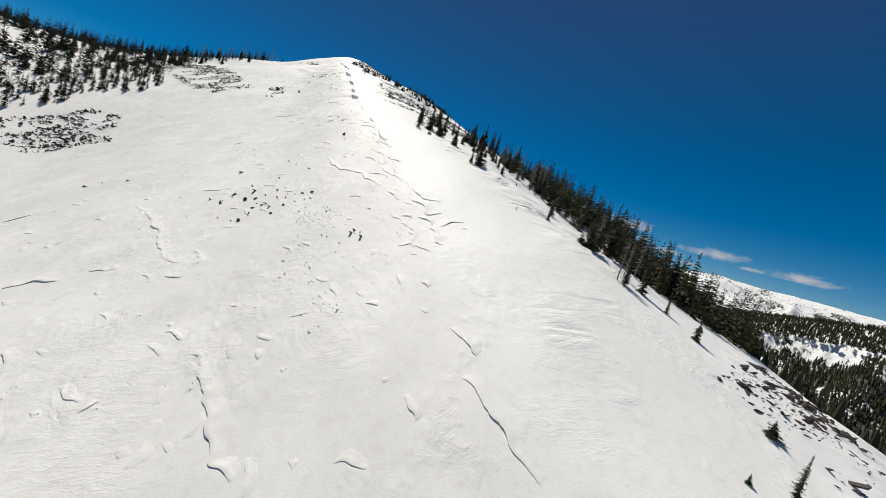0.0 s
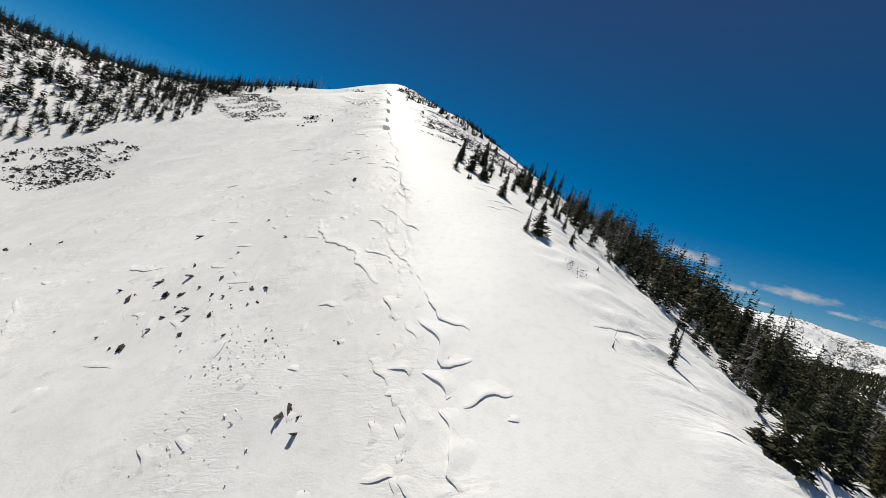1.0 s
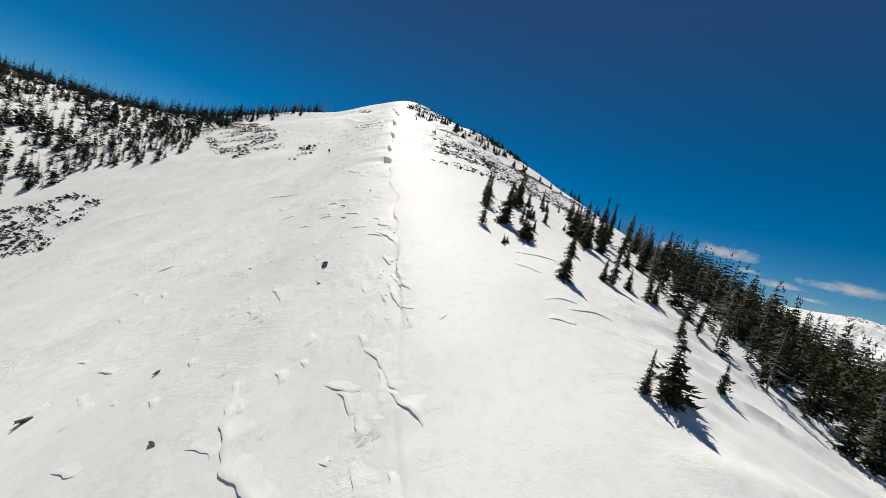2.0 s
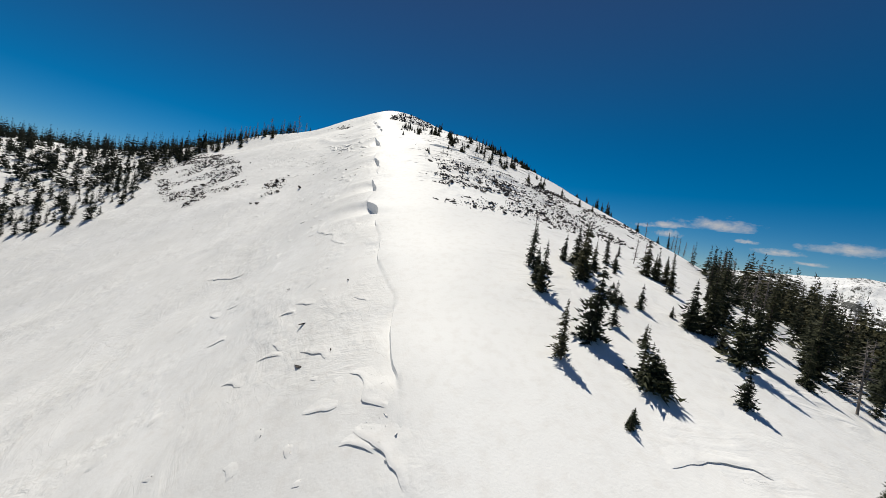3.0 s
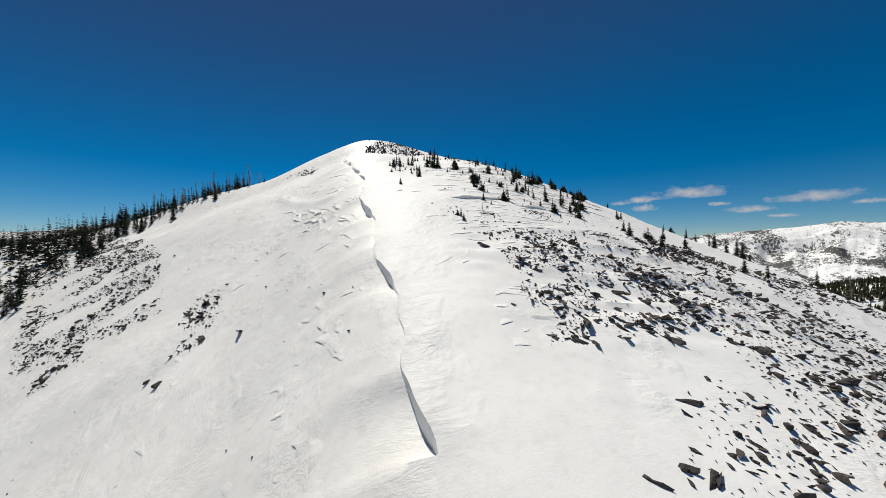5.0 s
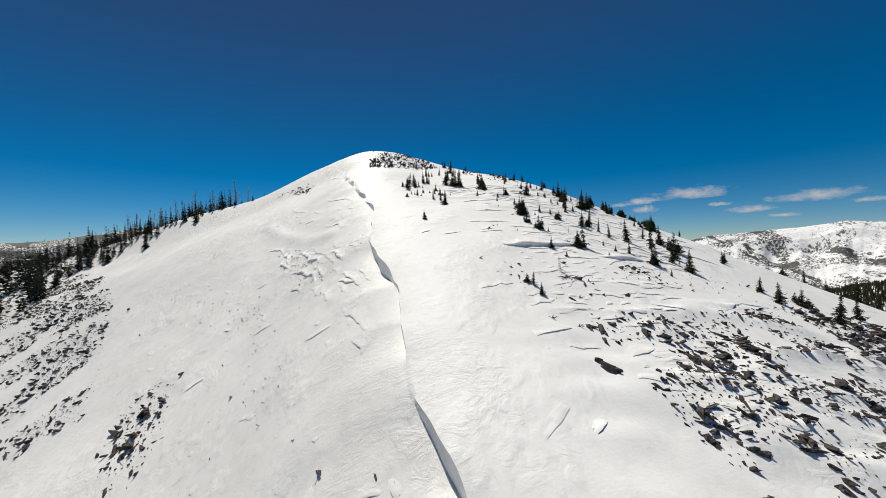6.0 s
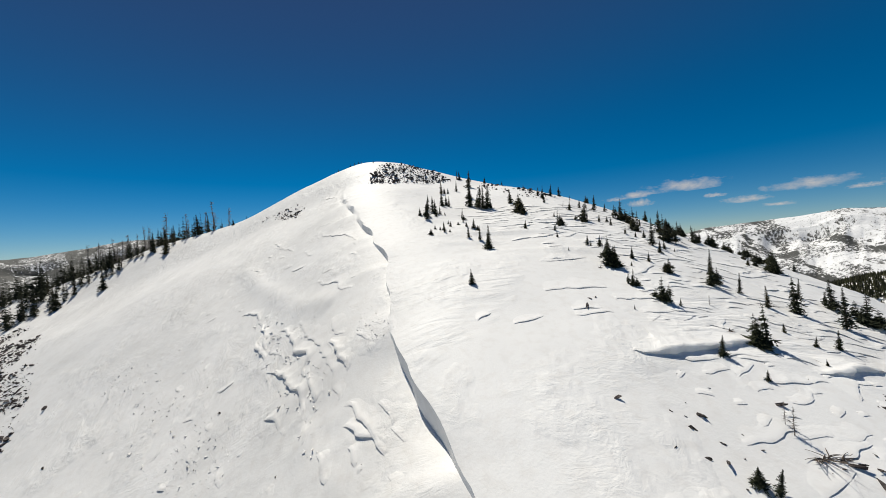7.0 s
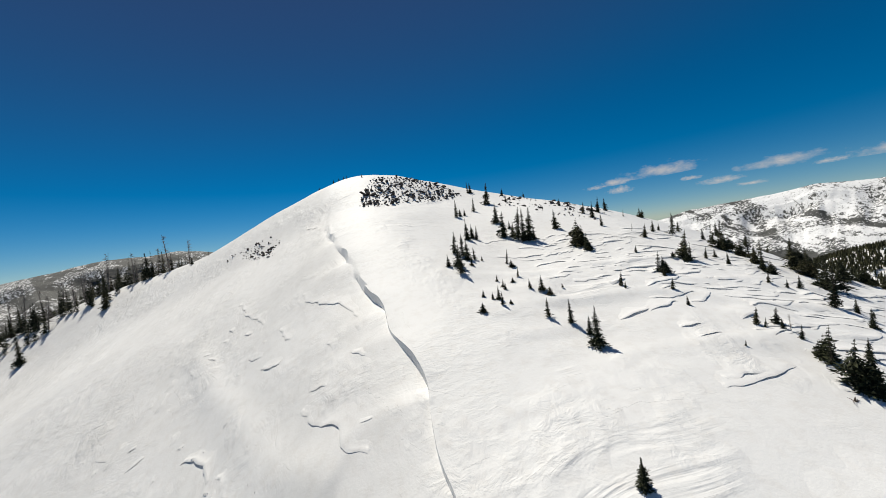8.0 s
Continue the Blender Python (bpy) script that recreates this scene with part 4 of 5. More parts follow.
# ---- rocks ----
def boulder_shape(rng, flat):
    """An angular block about one metre long: the hull of a few points on a rough, skewed solid."""
    bm = bmesh.new()
    skew = rng.uniform(-0.5, 0.5)
    for n in range(11):
        v = Vector((rng.uniform(-1, 1), rng.uniform(-1, 1), rng.uniform(-1, 1)))
        v = v.lerp(v.normalized(), 0.45)
        bm.verts.new((v.x * 0.5 + skew * v.y * 0.3, v.y * 0.36, v.z * 0.5 * flat + 0.12 * v.x * rng.uniform(-1, 1)))
    bmesh.ops.convex_hull(bm, input=list(bm.verts))
    for v in [v for v in bm.verts if not v.link_faces]:
        bm.verts.remove(v)
    return bm


def shape_arrays(bm):
    bm.verts.index_update()
    v = np.array([tuple(p.co) for p in bm.verts])
    f = [[p.index for p in face.verts] for face in bm.faces]
    bm.free()
    return v, f


def broken_block(rng, flat):
    """Two or three angular pieces frost has wedged apart, lying against each other."""
    verts, faces = shape_arrays(boulder_shape(rng, flat))
    for n in range(rng.choice((1, 1, 2))):
        v, f = shape_arrays(boulder_shape(rng, flat))
        v = v * rng.uniform(0.4, 0.7) + np.array((rng.uniform(-0.45, 0.45), rng.uniform(-0.25, 0.25), rng.uniform(-0.05, 0.12)))
        faces = faces + [[k + len(verts) for k in face] for face in f]
        verts = np.concatenate([verts, v])
    return verts, faces


rock_rng = random.Random(17)
BLOCKS = [broken_block(rock_rng, flat) for flat in (0.5, 0.7, 0.6, 0.9, 0.45, 0.75, 0.55, 0.65, 0.4, 0.8, 0.5, 0.6, 0.35, 0.7)]
BLOCK_MESHES = []
for v, f in BLOCKS:
    mesh = bpy.data.meshes.new("boulder")
    mesh.from_pydata(v.tolist(), [], f)
    mesh.materials.append(ROCK)
    BLOCK_MESHES.append(mesh)


def boulder(x, y, size, rng, label, group):
    """A block of its own, sunk a third into the snow."""
    ob = new("boulder", rng.choice(BLOCK_MESHES))
    z = float(ground_height(x, y)[0])
    ob.matrix_basis = pose(x, y, z + 0.04 * size, rng.uniform(-20, 20), rng.uniform(-20, 20), rng.gauss(-65, 30)) @ Matrix.Diagonal((size * rng.uniform(1.1, 1.8), size * rng.uniform(0.6, 0.9), size * rng.uniform(0.5, 0.8), 1))
    return tagged(ob, label, "rock", group)


def rubble(name, label, outline, count, gap, seed, low, high, dense=None, slant=-1.15, mat=ROCK):
    """Small stones lying thick on the snow, one mesh."""
    rng = random.Random(seed)
    spots = scatter(outline, count, gap, seed, dense)
    heights = ground_height([p[0] for p in spots], [p[1] for p in spots])
    verts, faces = [], []
    for (x, y), z in zip(spots, heights):
        v, f = BLOCKS[rng.randrange(len(BLOCKS))]
        size = low * (high / low) ** (rng.random() ** 2.0)
        turn = rng.uniform(0, 6.283) if rng.random() < 0.25 else rng.gauss(slant, 0.6)
        m = (Matrix.Translation((x, y, z + 0.05 * size)) @ Euler((rng.uniform(-0.5, 0.5), rng.uniform(-0.5, 0.5), turn)).to_matrix().to_4x4() @ Matrix.Diagonal((size * rng.uniform(1.0, 2.2), size * rng.uniform(0.6, 1.05), size * rng.uniform(0.6, 1.3), 1)))
        a = np.array(m)
        first = len(verts)
        verts += (v @ a[:3, :3].T + a[:3, 3]).tolist()
        faces += [[k + first for k in face] for face in f]
    mesh = bpy.data.meshes.new(name)
    mesh.from_pydata(verts, [], faces)
    mesh.materials.append(mat)
    return tagged(new(name, mesh), label, "rocks", kind="stuff")


# name, outline, stones, gap, sizes, boulders, cluster size
LEE_FIELDS = (
    ("lee_band", [(-22.7, 190.5), (-16.0, 191.1), (-7.9, 192.0), (4.3, 198.9), (20.1, 203.9), (26.8, 201.0), (24.5, 193.2), (13.4, 189.9), (4.9, 186.1), (-0.9, 183.1), (-5.1, 184.4), (-13.8, 180.2), (-16.1, 183.3), (-19.3, 185.7), (-23.5, 185.2)], 700, 0.45, 0.16, 1.1, 6, 7),
    ("lee_main", [(-20.6, 180.3), (-14.3, 186.3), (-9.5, 182.5), (2.8, 186.0), (3.3, 182.7), (4.3, 179.4), (1.8, 173.0), (0.4, 169.2), (-8.1, 162.3), (-19.6, 161.8), (-18.8, 164.5), (-18.6, 166.7), (-20.3, 168.8), (-19.2, 174.4), (-20.4, 178.3)], 1800, 0.38, 0.14, 1.05, 8, 7),
    ("lee_low", [(-7, 182), (4, 191), (12, 200), (28, 200), (42, 197), (48, 185), (38, 170), (24, 162), (10, 152.8), (5.4, 148.5), (4.9, 152.7), (-2.3, 150.3), (-6.7, 147.6), (-13.9, 148.5), (-17.7, 151), (-14.5, 152.6), (-8.8, 159.7), (-3, 165.6), (-8, 165.2)], 2600, 0.42, 0.15, 1.05, 10, 8),
    ("lee_top", [(-36, 208), (-22, 202), (-4, 205), (16, 208), (28, 194), (-2, 198), (-26, 190)], 90, 0.8, 0.13, 0.7, 0, 6),
)
WEST_FIELDS = (
    ("west_apron", [(-196, 274), (-184, 277), (-165, 284), (-150, 276), (-137, 262), (-118, 244), (-105, 228), (-100, 221), (-91, 211), (-88, 206), (-92, 204), (-94, 200), (-93, 193), (-100, 190), (-120, 205), (-140, 225), (-160, 245)], 4600, 0.42, 0.15, 1.25, 14, 10),
    ("gully", [(-77.4, 195.1), (-81.3, 204.5), (-79.4, 207.3), (-78.4, 208.1), (-77.6, 211.8), (-75.5, 209.2), (-73.2, 202.7), (-69.0, 195.2), (-68.9, 191.6), (-67.8, 188.1), (-68.6, 186.3), (-69.4, 184.1), (-69.5, 181.3), (-73.2, 183.5), (-72.6, 187.7)], 260, 0.5, 0.18, 1.3, 6, 5),
    ("bare_patch", [(-123.8, 239.3), (-121.9, 242.3), (-114.0, 239.6), (-113.2, 237.6), (-118.8, 238.0), (-121.1, 234.9), (-125.2, 234.5)], 320, 0.26, 0.12, 0.7, 0, 9),
)
LOWER_FIELDS = (
    ("lower_west", [(-137.0, 139.3), (-135.5, 144.5), (-130.6, 148.9), (-123.2, 159.9), (-110.7, 157.3), (-99.6, 138.8), (-91.0, 127.2), (-99.0, 125.0), (-104.4, 120.9), (-108.6, 119.7), (-114.1, 121.7)], 1300, 0.5, 0.2, 1.7, 8, 8),
    ("lower_face", [(-32.2, 67.5), (-31.6, 70.9), (-26.7, 71.2), (-22.3, 70.5), (-16.0, 67.2), (-13.6, 63.4), (-16.5, 62.2), (-18.1, 59.6), (-22.4, 60.7), (-23.6, 58.8), (-26.7, 60.8)], 12, 0.9, 0.15, 0.6, 0, 6),
    ("face_specks", [(-11.3, 59.4), (-9.2, 59.1), (-7.0, 55.9), (-8.0, 55.4), (-9.9, 56.8)], 10, 0.5, 0.1, 0.4, 0, 6),
    ("foot", [(34.8, 31.2), (66.9, 53.8), (63.7, 44.5), (62.2, 38.2), (57.1, 29.8), (44.6, 22.6), (37.4, 21.0), (37.3, 24.7), (35.7, 27.2)], 760, 0.55, 0.15, 1.2, 8, 7),
    ("bend", [(17.3, 75.8), (20.8, 76.3), (20.9, 72.9), (18.3, 71.0), (17.3, 73.0)], 70, 0.25, 0.1, 0.4, 0, 6),
)
UPPER_FIELDS = (
    ("summit", [(-64, 297), (-62, 308), (-55, 310), (-47, 309), (-40, 304), (-37, 297), (-44, 293), (-52, 291), (-56, 287), (-61, 287), (-64, 290)], 420, 0.85, 0.45, 1.9, 14, 14),
    ("west_crest", [(-102.9, 299.5), (-98.1, 301.1), (-89.2, 298.5), (-84.5, 293.6), (-81.6, 285.3), (-86.2, 286.4), (-97.2, 295.4)], 130, 0.6, 0.3, 1.3, 4, 7),
    ("east_crest", [(-28, 300), (-18, 292), (-6, 280), (-16, 267), (-22, 272), (-26, 279), (-31, 286)], 150, 0.8, 0.2, 1.3, 5, 6),
    ("shoulder", [(-14, 203), (-2, 205), (-9, 197), (-14, 196)], 60, 0.5, 0.12, 0.8, 0, 5),
    ("slope_specks", [(-70, 150), (-30, 140), (-40, 185), (-60, 215), (-110, 190), (-100, 150)], 20, 2.0, 0.15, 0.4, 0, 9),
    ("upper_specks", [(-84, 236), (-62, 215), (-50, 192), (-60, 185), (-80, 200), (-96, 238)], 26, 1.2, 0.12, 0.45, 0, 8),
)
boulder_rng = random.Random(23)
for n, (name, outline, stones, gap, low, high, blocks, size) in enumerate(LEE_FIELDS + WEST_FIELDS + LOWER_FIELDS + UPPER_FIELDS):
    rubble("rubble", "dark grey-brown angular stones showing through thin snow", outline, stones, gap, 100 + n, low, high, frayed(outline, clumped(size, 200 + n, 0.3 if name == "summit" else 0.0), 1.5 if name in ("summit", "gully") else 5.0))
    for x, y in scatter(outline, blocks, 1.6, 300 + n, frayed(outline, clumped(size, 200 + n, 0.02), 5.0)):
        boulder(x, y, boulder_rng.uniform(0.7, 1.35) * (0.95 if high > 1.1 else 0.65), boulder_rng, "dark brown angular boulder half buried in snow", "boulders of the stone fields")
# single blocks standing clear of the fields
BLOCKS_ALONE_A = ((-3.9, 50.2, 0.8), (-4.2, 51.3, 0.5), (-5.4, 51.4, 1.1), (-5.2, 52.0, 0.7), (-8.0, 56.4, 0.3), (-4.3, 57.5, 0.4), (-4.8, 57.8, 0.3), (-10.7, 58.5, 0.4), (-23.1, 59.0, 1.0), (-24.1, 59.0, 0.5), (-14.9, 59.7, 0.5), (-19.1, 60.1, 0.9), (-26.6, 60.4, 0.4), (-22.6, 61.1, 0.8), (-31.6, 61.5, 0.3), (-18.3, 62.6, 0.9), (-20.4, 62.7, 0.8), (-22.9, 62.8, 0.8), (-16.9, 63.4, 0.4), (-21.8, 63.6, 0.6), (-15.6, 63.8, 0.6), (-14.7, 63.9, 0.6), (-17.3, 63.9, 0.3), (-19.1, 65.5, 0.6), (-20.6, 65.9, 0.8), (-15.4, 66.2, 0.9), (-16.8, 66.3, 0.8), (-29.4, 66.4, 1.4), (-25.8, 66.6, 1.2), (-23.1, 67.7, 0.7), (-31.8, 68.0, 0.9), (-21.8, 69.0, 1.0),)
BLOCKS_ALONE_B = ((-28.8, 69.4, 1.1), (-25.8, 70.0, 1.4), (-27.4, 72.5, 0.9), (-23.7, 74.7, 0.6), (-19.6, 77.5, 0.7), (-33.4, 81.5, 1.1), (-61.4, 81.8, 1.0), (-62.0, 82.2, 1.0), (-55.2, 83.1, 0.7), (-55.1, 83.2, 0.6), (-59.7, 83.2, 0.7), (-25.8, 84.5, 0.8), (-17.2, 93.7, 0.6), (-18.6, 97.3, 0.8), (-18.7, 97.8, 1.1), (-22.3, 99.7, 0.3), (-31.9, 101.3, 0.2), (-27.2, 101.6, 0.2), (-29.8, 101.6, 0.3), (-22.6, 111.3, 0.8), (-20.3, 112.4, 0.4), (-25.1, 117.5, 0.8), (-23.1, 123.7, 0.4), (-30.8, 125.4, 0.4), (-127.3, 139.7, 2.4), (-114.9, 140.5, 1.6), (-125.4, 141.0, 1.3), (-109.5, 153.9, 1.8), (-15.3, 162.1, 0.8), (-17.1, 162.6, 0.8), (-12.1, 163.1, 1.2), (-18.7, 163.1, 0.8),)
BLOCKS_ALONE_C = ((-7.8, 163.2, 1.5), (-12.6, 163.4, 0.7), (-17.3, 165.0, 0.6), (-10.8, 165.1, 0.9), (-14.8, 165.2, 1.7), (-15.7, 166.5, 0.6), (-17.3, 166.8, 0.9), (-7.4, 166.8, 1.1), (-21.5, 167.7, 0.5), (-13.8, 167.8, 0.9), (-10.3, 168.4, 1.0), (-16.4, 168.4, 0.6), (-38.9, 168.8, 0.5), (-2.6, 169.1, 1.5), (-6.5, 169.8, 1.1), (-19.8, 170.8, 1.0), (-8.5, 172.1, 1.7), (-16.2, 172.9, 0.8), (-13.6, 174.1, 1.0), (-16.6, 175.9, 1.0), (-4.6, 176.2, 1.4), (2.1, 176.6, 1.0), (-19.2, 176.8, 0.9), (-45.3, 180.4, 0.8), (0.8, 181.0, 1.2), (-19.0, 182.3, 0.7), (-22.7, 182.6, 1.9), (-0.0, 183.4, 1.0), (-72.9, 183.7, 1.1), (-8.4, 185.0, 1.1), (-9.0, 185.9, 1.3), (-60.1, 185.9, 1.7),)
BLOCKS_ALONE_D = ((-9.2, 186.7, 1.1), (-2.8, 186.9, 0.9), (-13.6, 187.9, 1.0), (-22.1, 188.2, 1.3), (-19.7, 188.9, 1.0), (-68.5, 189.2, 2.0), (-61.5, 196.8, 0.7), (-73.7, 196.9, 1.9), (-78.2, 197.6, 1.0), (-75.9, 201.7, 2.4), (-74.3, 202.9, 1.4), (-92.5, 206.7, 1.1), (-28.2, 212.7, 0.7), (-27.4, 213.9, 0.4), (-23.5, 214.0, 0.3), (-26.7, 214.1, 0.4), (-20.7, 214.4, 0.5), (-94.8, 223.5, 0.7), (-107.3, 235.6, 1.5),)
for x, y, size in BLOCKS_ALONE_A + BLOCKS_ALONE_B + BLOCKS_ALONE_C + BLOCKS_ALONE_D:
    boulder(x, y, size, boulder_rng, "single dark angular boulder lying on open snow", "single boulders")


# ---- broken crust: lips of snow along cracks and drifts ----
def lip(verts, faces, path, width, height, rng, side=1.0, step=0.25):
    """A ragged step in the crust along a line seen from above; its steep face is to the left of the way, or to the right with side -1."""
    points = []
    for (ax, ay), (bx, by) in zip(path, path[1:]):
        n = max(int(math.hypot(bx - ax, by - ay) / step), 1)
        points += [(ax + (bx - ax) * k / n, ay + (by - ay) * k / n) for k in range(n)]
    points.append(path[-1])
    count, seed = len(points), rng.uniform(0, 900)
    width = min(width, 0.45 * count * step + 0.15)
    height = min(height, 0.10 * count * step)
    p = np.array(points)
    tangent = np.gradient(p, axis=0) if count > 2 else np.repeat(p[1:] - p[:1], count, 0)
    tangent /= np.linalg.norm(tangent, axis=1, keepdims=True) + 1e-9
    normal = np.stack([-tangent[:, 1], tangent[:, 0]], -1) * side
    k = np.arange(count, dtype=float)
    p = p + normal * (min(0.55, 0.02 * count) * value_noise(k / (10 if width < 3 else 30) + seed, k * 0, 91) + 0.16 * value_noise(k / 3 + seed, k * 0 + 5, 92))[:, None]
    taper = np.sin(np.pi * k / (count - 1)) ** 0.8 * (0.7 + 0.3 * value_noise(k / 5 + seed, k * 0 + 9, 93))
    tall = np.maximum(height * taper, 0.0)
    rows = []
    for off, lift in ((-width, -0.05), (-0.72 * width, 0.07), (-0.45 * width, 0.24), (-0.2 * width, 0.56), (-0.05 * width, 0.88), (0.06, 1.0), (0.17, 0.84), (0.05, 0.30), (-0.06, -0.25)):
        q = p + normal * (off * (0.12 + 0.88 * np.clip(taper, 0, 1)) if off < -0.2 else off + 0 * taper)[:, None]
        rows.append(np.stack([q[:, 0], q[:, 1], tall * lift + np.where(tall < 0.03, -0.06, 0) if lift > 0 else tall * 0 + lift], -1))
    first = len(verts)
    m = len(rows)
    verts += np.stack(rows, 1).reshape(-1, 3).tolist()
    for a in range(count - 1):
        for b in range(m - 1):
            i = first + a * m + b
            faces.append((i, i + 1, i + m + 1, i + m))


def crust(name, label, lines, seed, thin=(1.0, 1.0)):
    rng = random.Random(seed)
    verts, faces = [], []
    for path, width, height, side in lines:
        # none across the cornice wall
        ends = np.array(path)
        ex, ey = np.interp(np.linspace(0, len(path) - 1, 12), np.arange(len(path)), ends[:, 0]), np.interp(np.linspace(0, len(path) - 1, 12), np.arange(len(path)), ends[:, 1])
        if np.any((np.abs(ex - crest(ey) - edge_wander(ey)) < 1.4 + 0.5 * width * thin[0]) & (wall_height(ey) > 0.45)):
            continue
        lip(verts, faces, path, width * thin[0], height * thin[1], rng, side)
    v = np.array(verts)
    v[:, 2] += ground_height(v[:, 0], v[:, 1])
    mesh = bpy.data.meshes.new(name)
    mesh.from_pydata(v.tolist(), [], faces)
    mesh.shade_smooth()
    mesh.set_sharp_from_angle(angle=radians(50))
    mask_snow(mesh)
    mesh.materials.append(SNOW)
    ob = new(name, mesh)
    ob.parent = ground
    return tagged(ob, label, kind="stuff")


# Lines of the larger cracks and drifts on the plan.
CRACKS_SLAB = (((-71.4, 233.4), (-68.4, 228.5), (-66.7, 226.0), (-66.2, 226.0)), ((-70.3, 230.2), (-67.7, 225.8), (-66.2, 223.6)), ((-66.0, 227.8), (-64.5, 226.6), (-62.3, 222.9), (-60.2, 220.9), (-58.4, 217.7), (-56.8, 214.9)), ((-64.1, 221.4), (-62.4, 219.7), (-60.3, 217.8), (-58.2, 214.5), (-56.9, 212.3), (-55.7, 209.9)), ((-57.1, 215.5), (-56.1, 213.6), (-54.9, 211.2)), ((-55.8, 218.7), (-54.3, 215.3), (-52.9, 212.9), (-52.0, 212.2)), ((-52.9, 214.4), (-51.8, 212.3)), ((-51.1, 214.3), (-49.9, 212.4), (-48.7, 210.0)), ((-48.6, 208.9), (-47.2, 207.2), (-46.3, 206.2), (-45.7, 204.5), (-45.1, 203.9)),)
CRACKS_SLAB_LOW = (((-52.1, 208.6), (-50.2, 206.9), (-48.8, 205.5), (-46.9, 202.8)), ((-51.4, 206.8), (-49.8, 205.8), (-48.4, 204.5), (-47.4, 203.2)), ((-50.5, 204.8), (-49.8, 203.5), (-49.4, 202.8)), ((-53.5, 205.8), (-52.8, 204.5), (-52.3, 203.8), (-51.5, 202.9)), ((-61.2, 213.9), (-60.2, 212.9), (-58.4, 211.3)), ((-77.2, 239.3), (-75.2, 238.8), (-71.4, 235.4)),)
CRACKS_UPPER = (((-62.4, 235.1), (-60.7, 232.9), (-57.1, 229.0), (-54.2, 225.9)), ((-56.4, 240.5), (-54.1, 235.2), (-51.9, 233.0)), ((-55.2, 241.1), (-53.2, 236.6), (-51.9, 234.1)), ((-57.1, 222.6), (-55.8, 220.5), (-54.9, 218.5), (-54.1, 217.5)), ((-56.1, 218.6), (-55.0, 216.9), (-54.4, 215.6)), ((-52.0, 216.9), (-51.2, 215.6), (-50.1, 214.3)), ((-70.7, 245.5), (-67.6, 243.7)),)
CRACKS_TOP = (((-68.7, 257.4), (-66.3, 253.4), (-64.5, 251.7), (-60.8, 246.9), (-57.2, 242.2)), ((-56.8, 242.1), (-54.3, 238.9), (-52.6, 235.5), (-51.6, 233.7)), ((-70.9, 245.6), (-68.2, 244.1)), ((-84.0, 267.5), (-77.6, 259.7), (-73.8, 255.0)), ((-70.4, 251.7), (-67.4, 246.8)), ((-75.6, 294.2), (-70.8, 283.0), (-66.6, 272.2)), ((-78.4, 293.4), (-72.7, 285.4)),)
CRACKS_SLIDE = (((-46.2, 179.7), (-44.8, 176.8)), ((-44.6, 175.9), (-42.5, 171.4), (-41.6, 170.6)), ((-41.0, 169.4), (-40.1, 167.8), (-38.9, 166.3), (-38.3, 165.3)), ((-43.1, 171.0), (-41.5, 168.9)), ((-41.0, 171.9), (-39.7, 168.6)), ((-39.7, 181.0), (-38.6, 178.5)), ((-71.9, 236.7), (-63.5, 222.4), (-58.3, 214.9), (-54.2, 206.1)), ((-62.7, 227.5), (-57.1, 218.5), (-52.0, 209.1)), ((-48.2, 198.9), (-43.9, 192.0)), ((-71.4, 202.8), (-69.1, 203.9)),)
CRACKS_EDGE = (((0.6, 65.6), (2.5, 63.0), (3.7, 60.7), (4.9, 59.7), (6.7, 59.1), (7.1, 59.2)), ((1.6, 60.9), (2.8, 58.9), (3.8, 57.5), (4.7, 55.9), (5.7, 56.1), (6.7, 56.6)), ((3.1, 55.1), (4.6, 53.9), (5.6, 52.6)), ((4.6, 51.8), (5.7, 50.5), (6.1, 49.1), (6.8, 46.6)), ((-18.7, 83.8), (-12.9, 75.5), (-10.1, 73.8), (-6.4, 69.0), (-4.8, 66.9), (-2.5, 64.8)), ((-2.2, 63.6), (-1.0, 61.1), (-0.4, 59.7)),)
CRACKS_EDGE_LOW = (((0.7, 53.1), (1.6, 53.0), (2.0, 51.8)), ((2.2, 50.8), (2.9, 49.7)), ((3.0, 49.0), (3.3, 48.3)), ((2.8, 47.7), (3.5, 46.6)), ((6.5, 51.7), (8.0, 52.8), (10.1, 53.0)), ((9.3, 51.4), (10.4, 51.1)), ((-36.6, 74.1), (-33.1, 72.6), (-31.0, 73.3)), ((-8.5, 62.6), (-6.3, 62.2)), ((-14.0, 56.7), (-14.4, 59.1)),)
CRACKS_RIDGE = (((-17.7, 109.4), (-15.2, 106.9), (-13.2, 106.1)), ((-15.8, 104.8), (-13.6, 103.4), (-11.1, 100.6)), ((-11.9, 98.7), (-10.9, 96.9), (-10.3, 96.8)), ((-11.3, 95.3), (-10.5, 94.1)), ((-9.0, 92.1), (-8.1, 91.2)), ((-9.8, 91.2), (-9.1, 90.4), (-8.5, 89.3)), ((-7.9, 87.8), (-7.4, 87.1)), ((-47.4, 107.1), (-46.0, 108.9)), ((-22.6, 95.4), (-20.6, 93.1), (-18.8, 90.6)), ((-20.8, 89.1), (-21.6, 90.8)), ((-24.4, 90.5), (-24.4, 91.4)),)
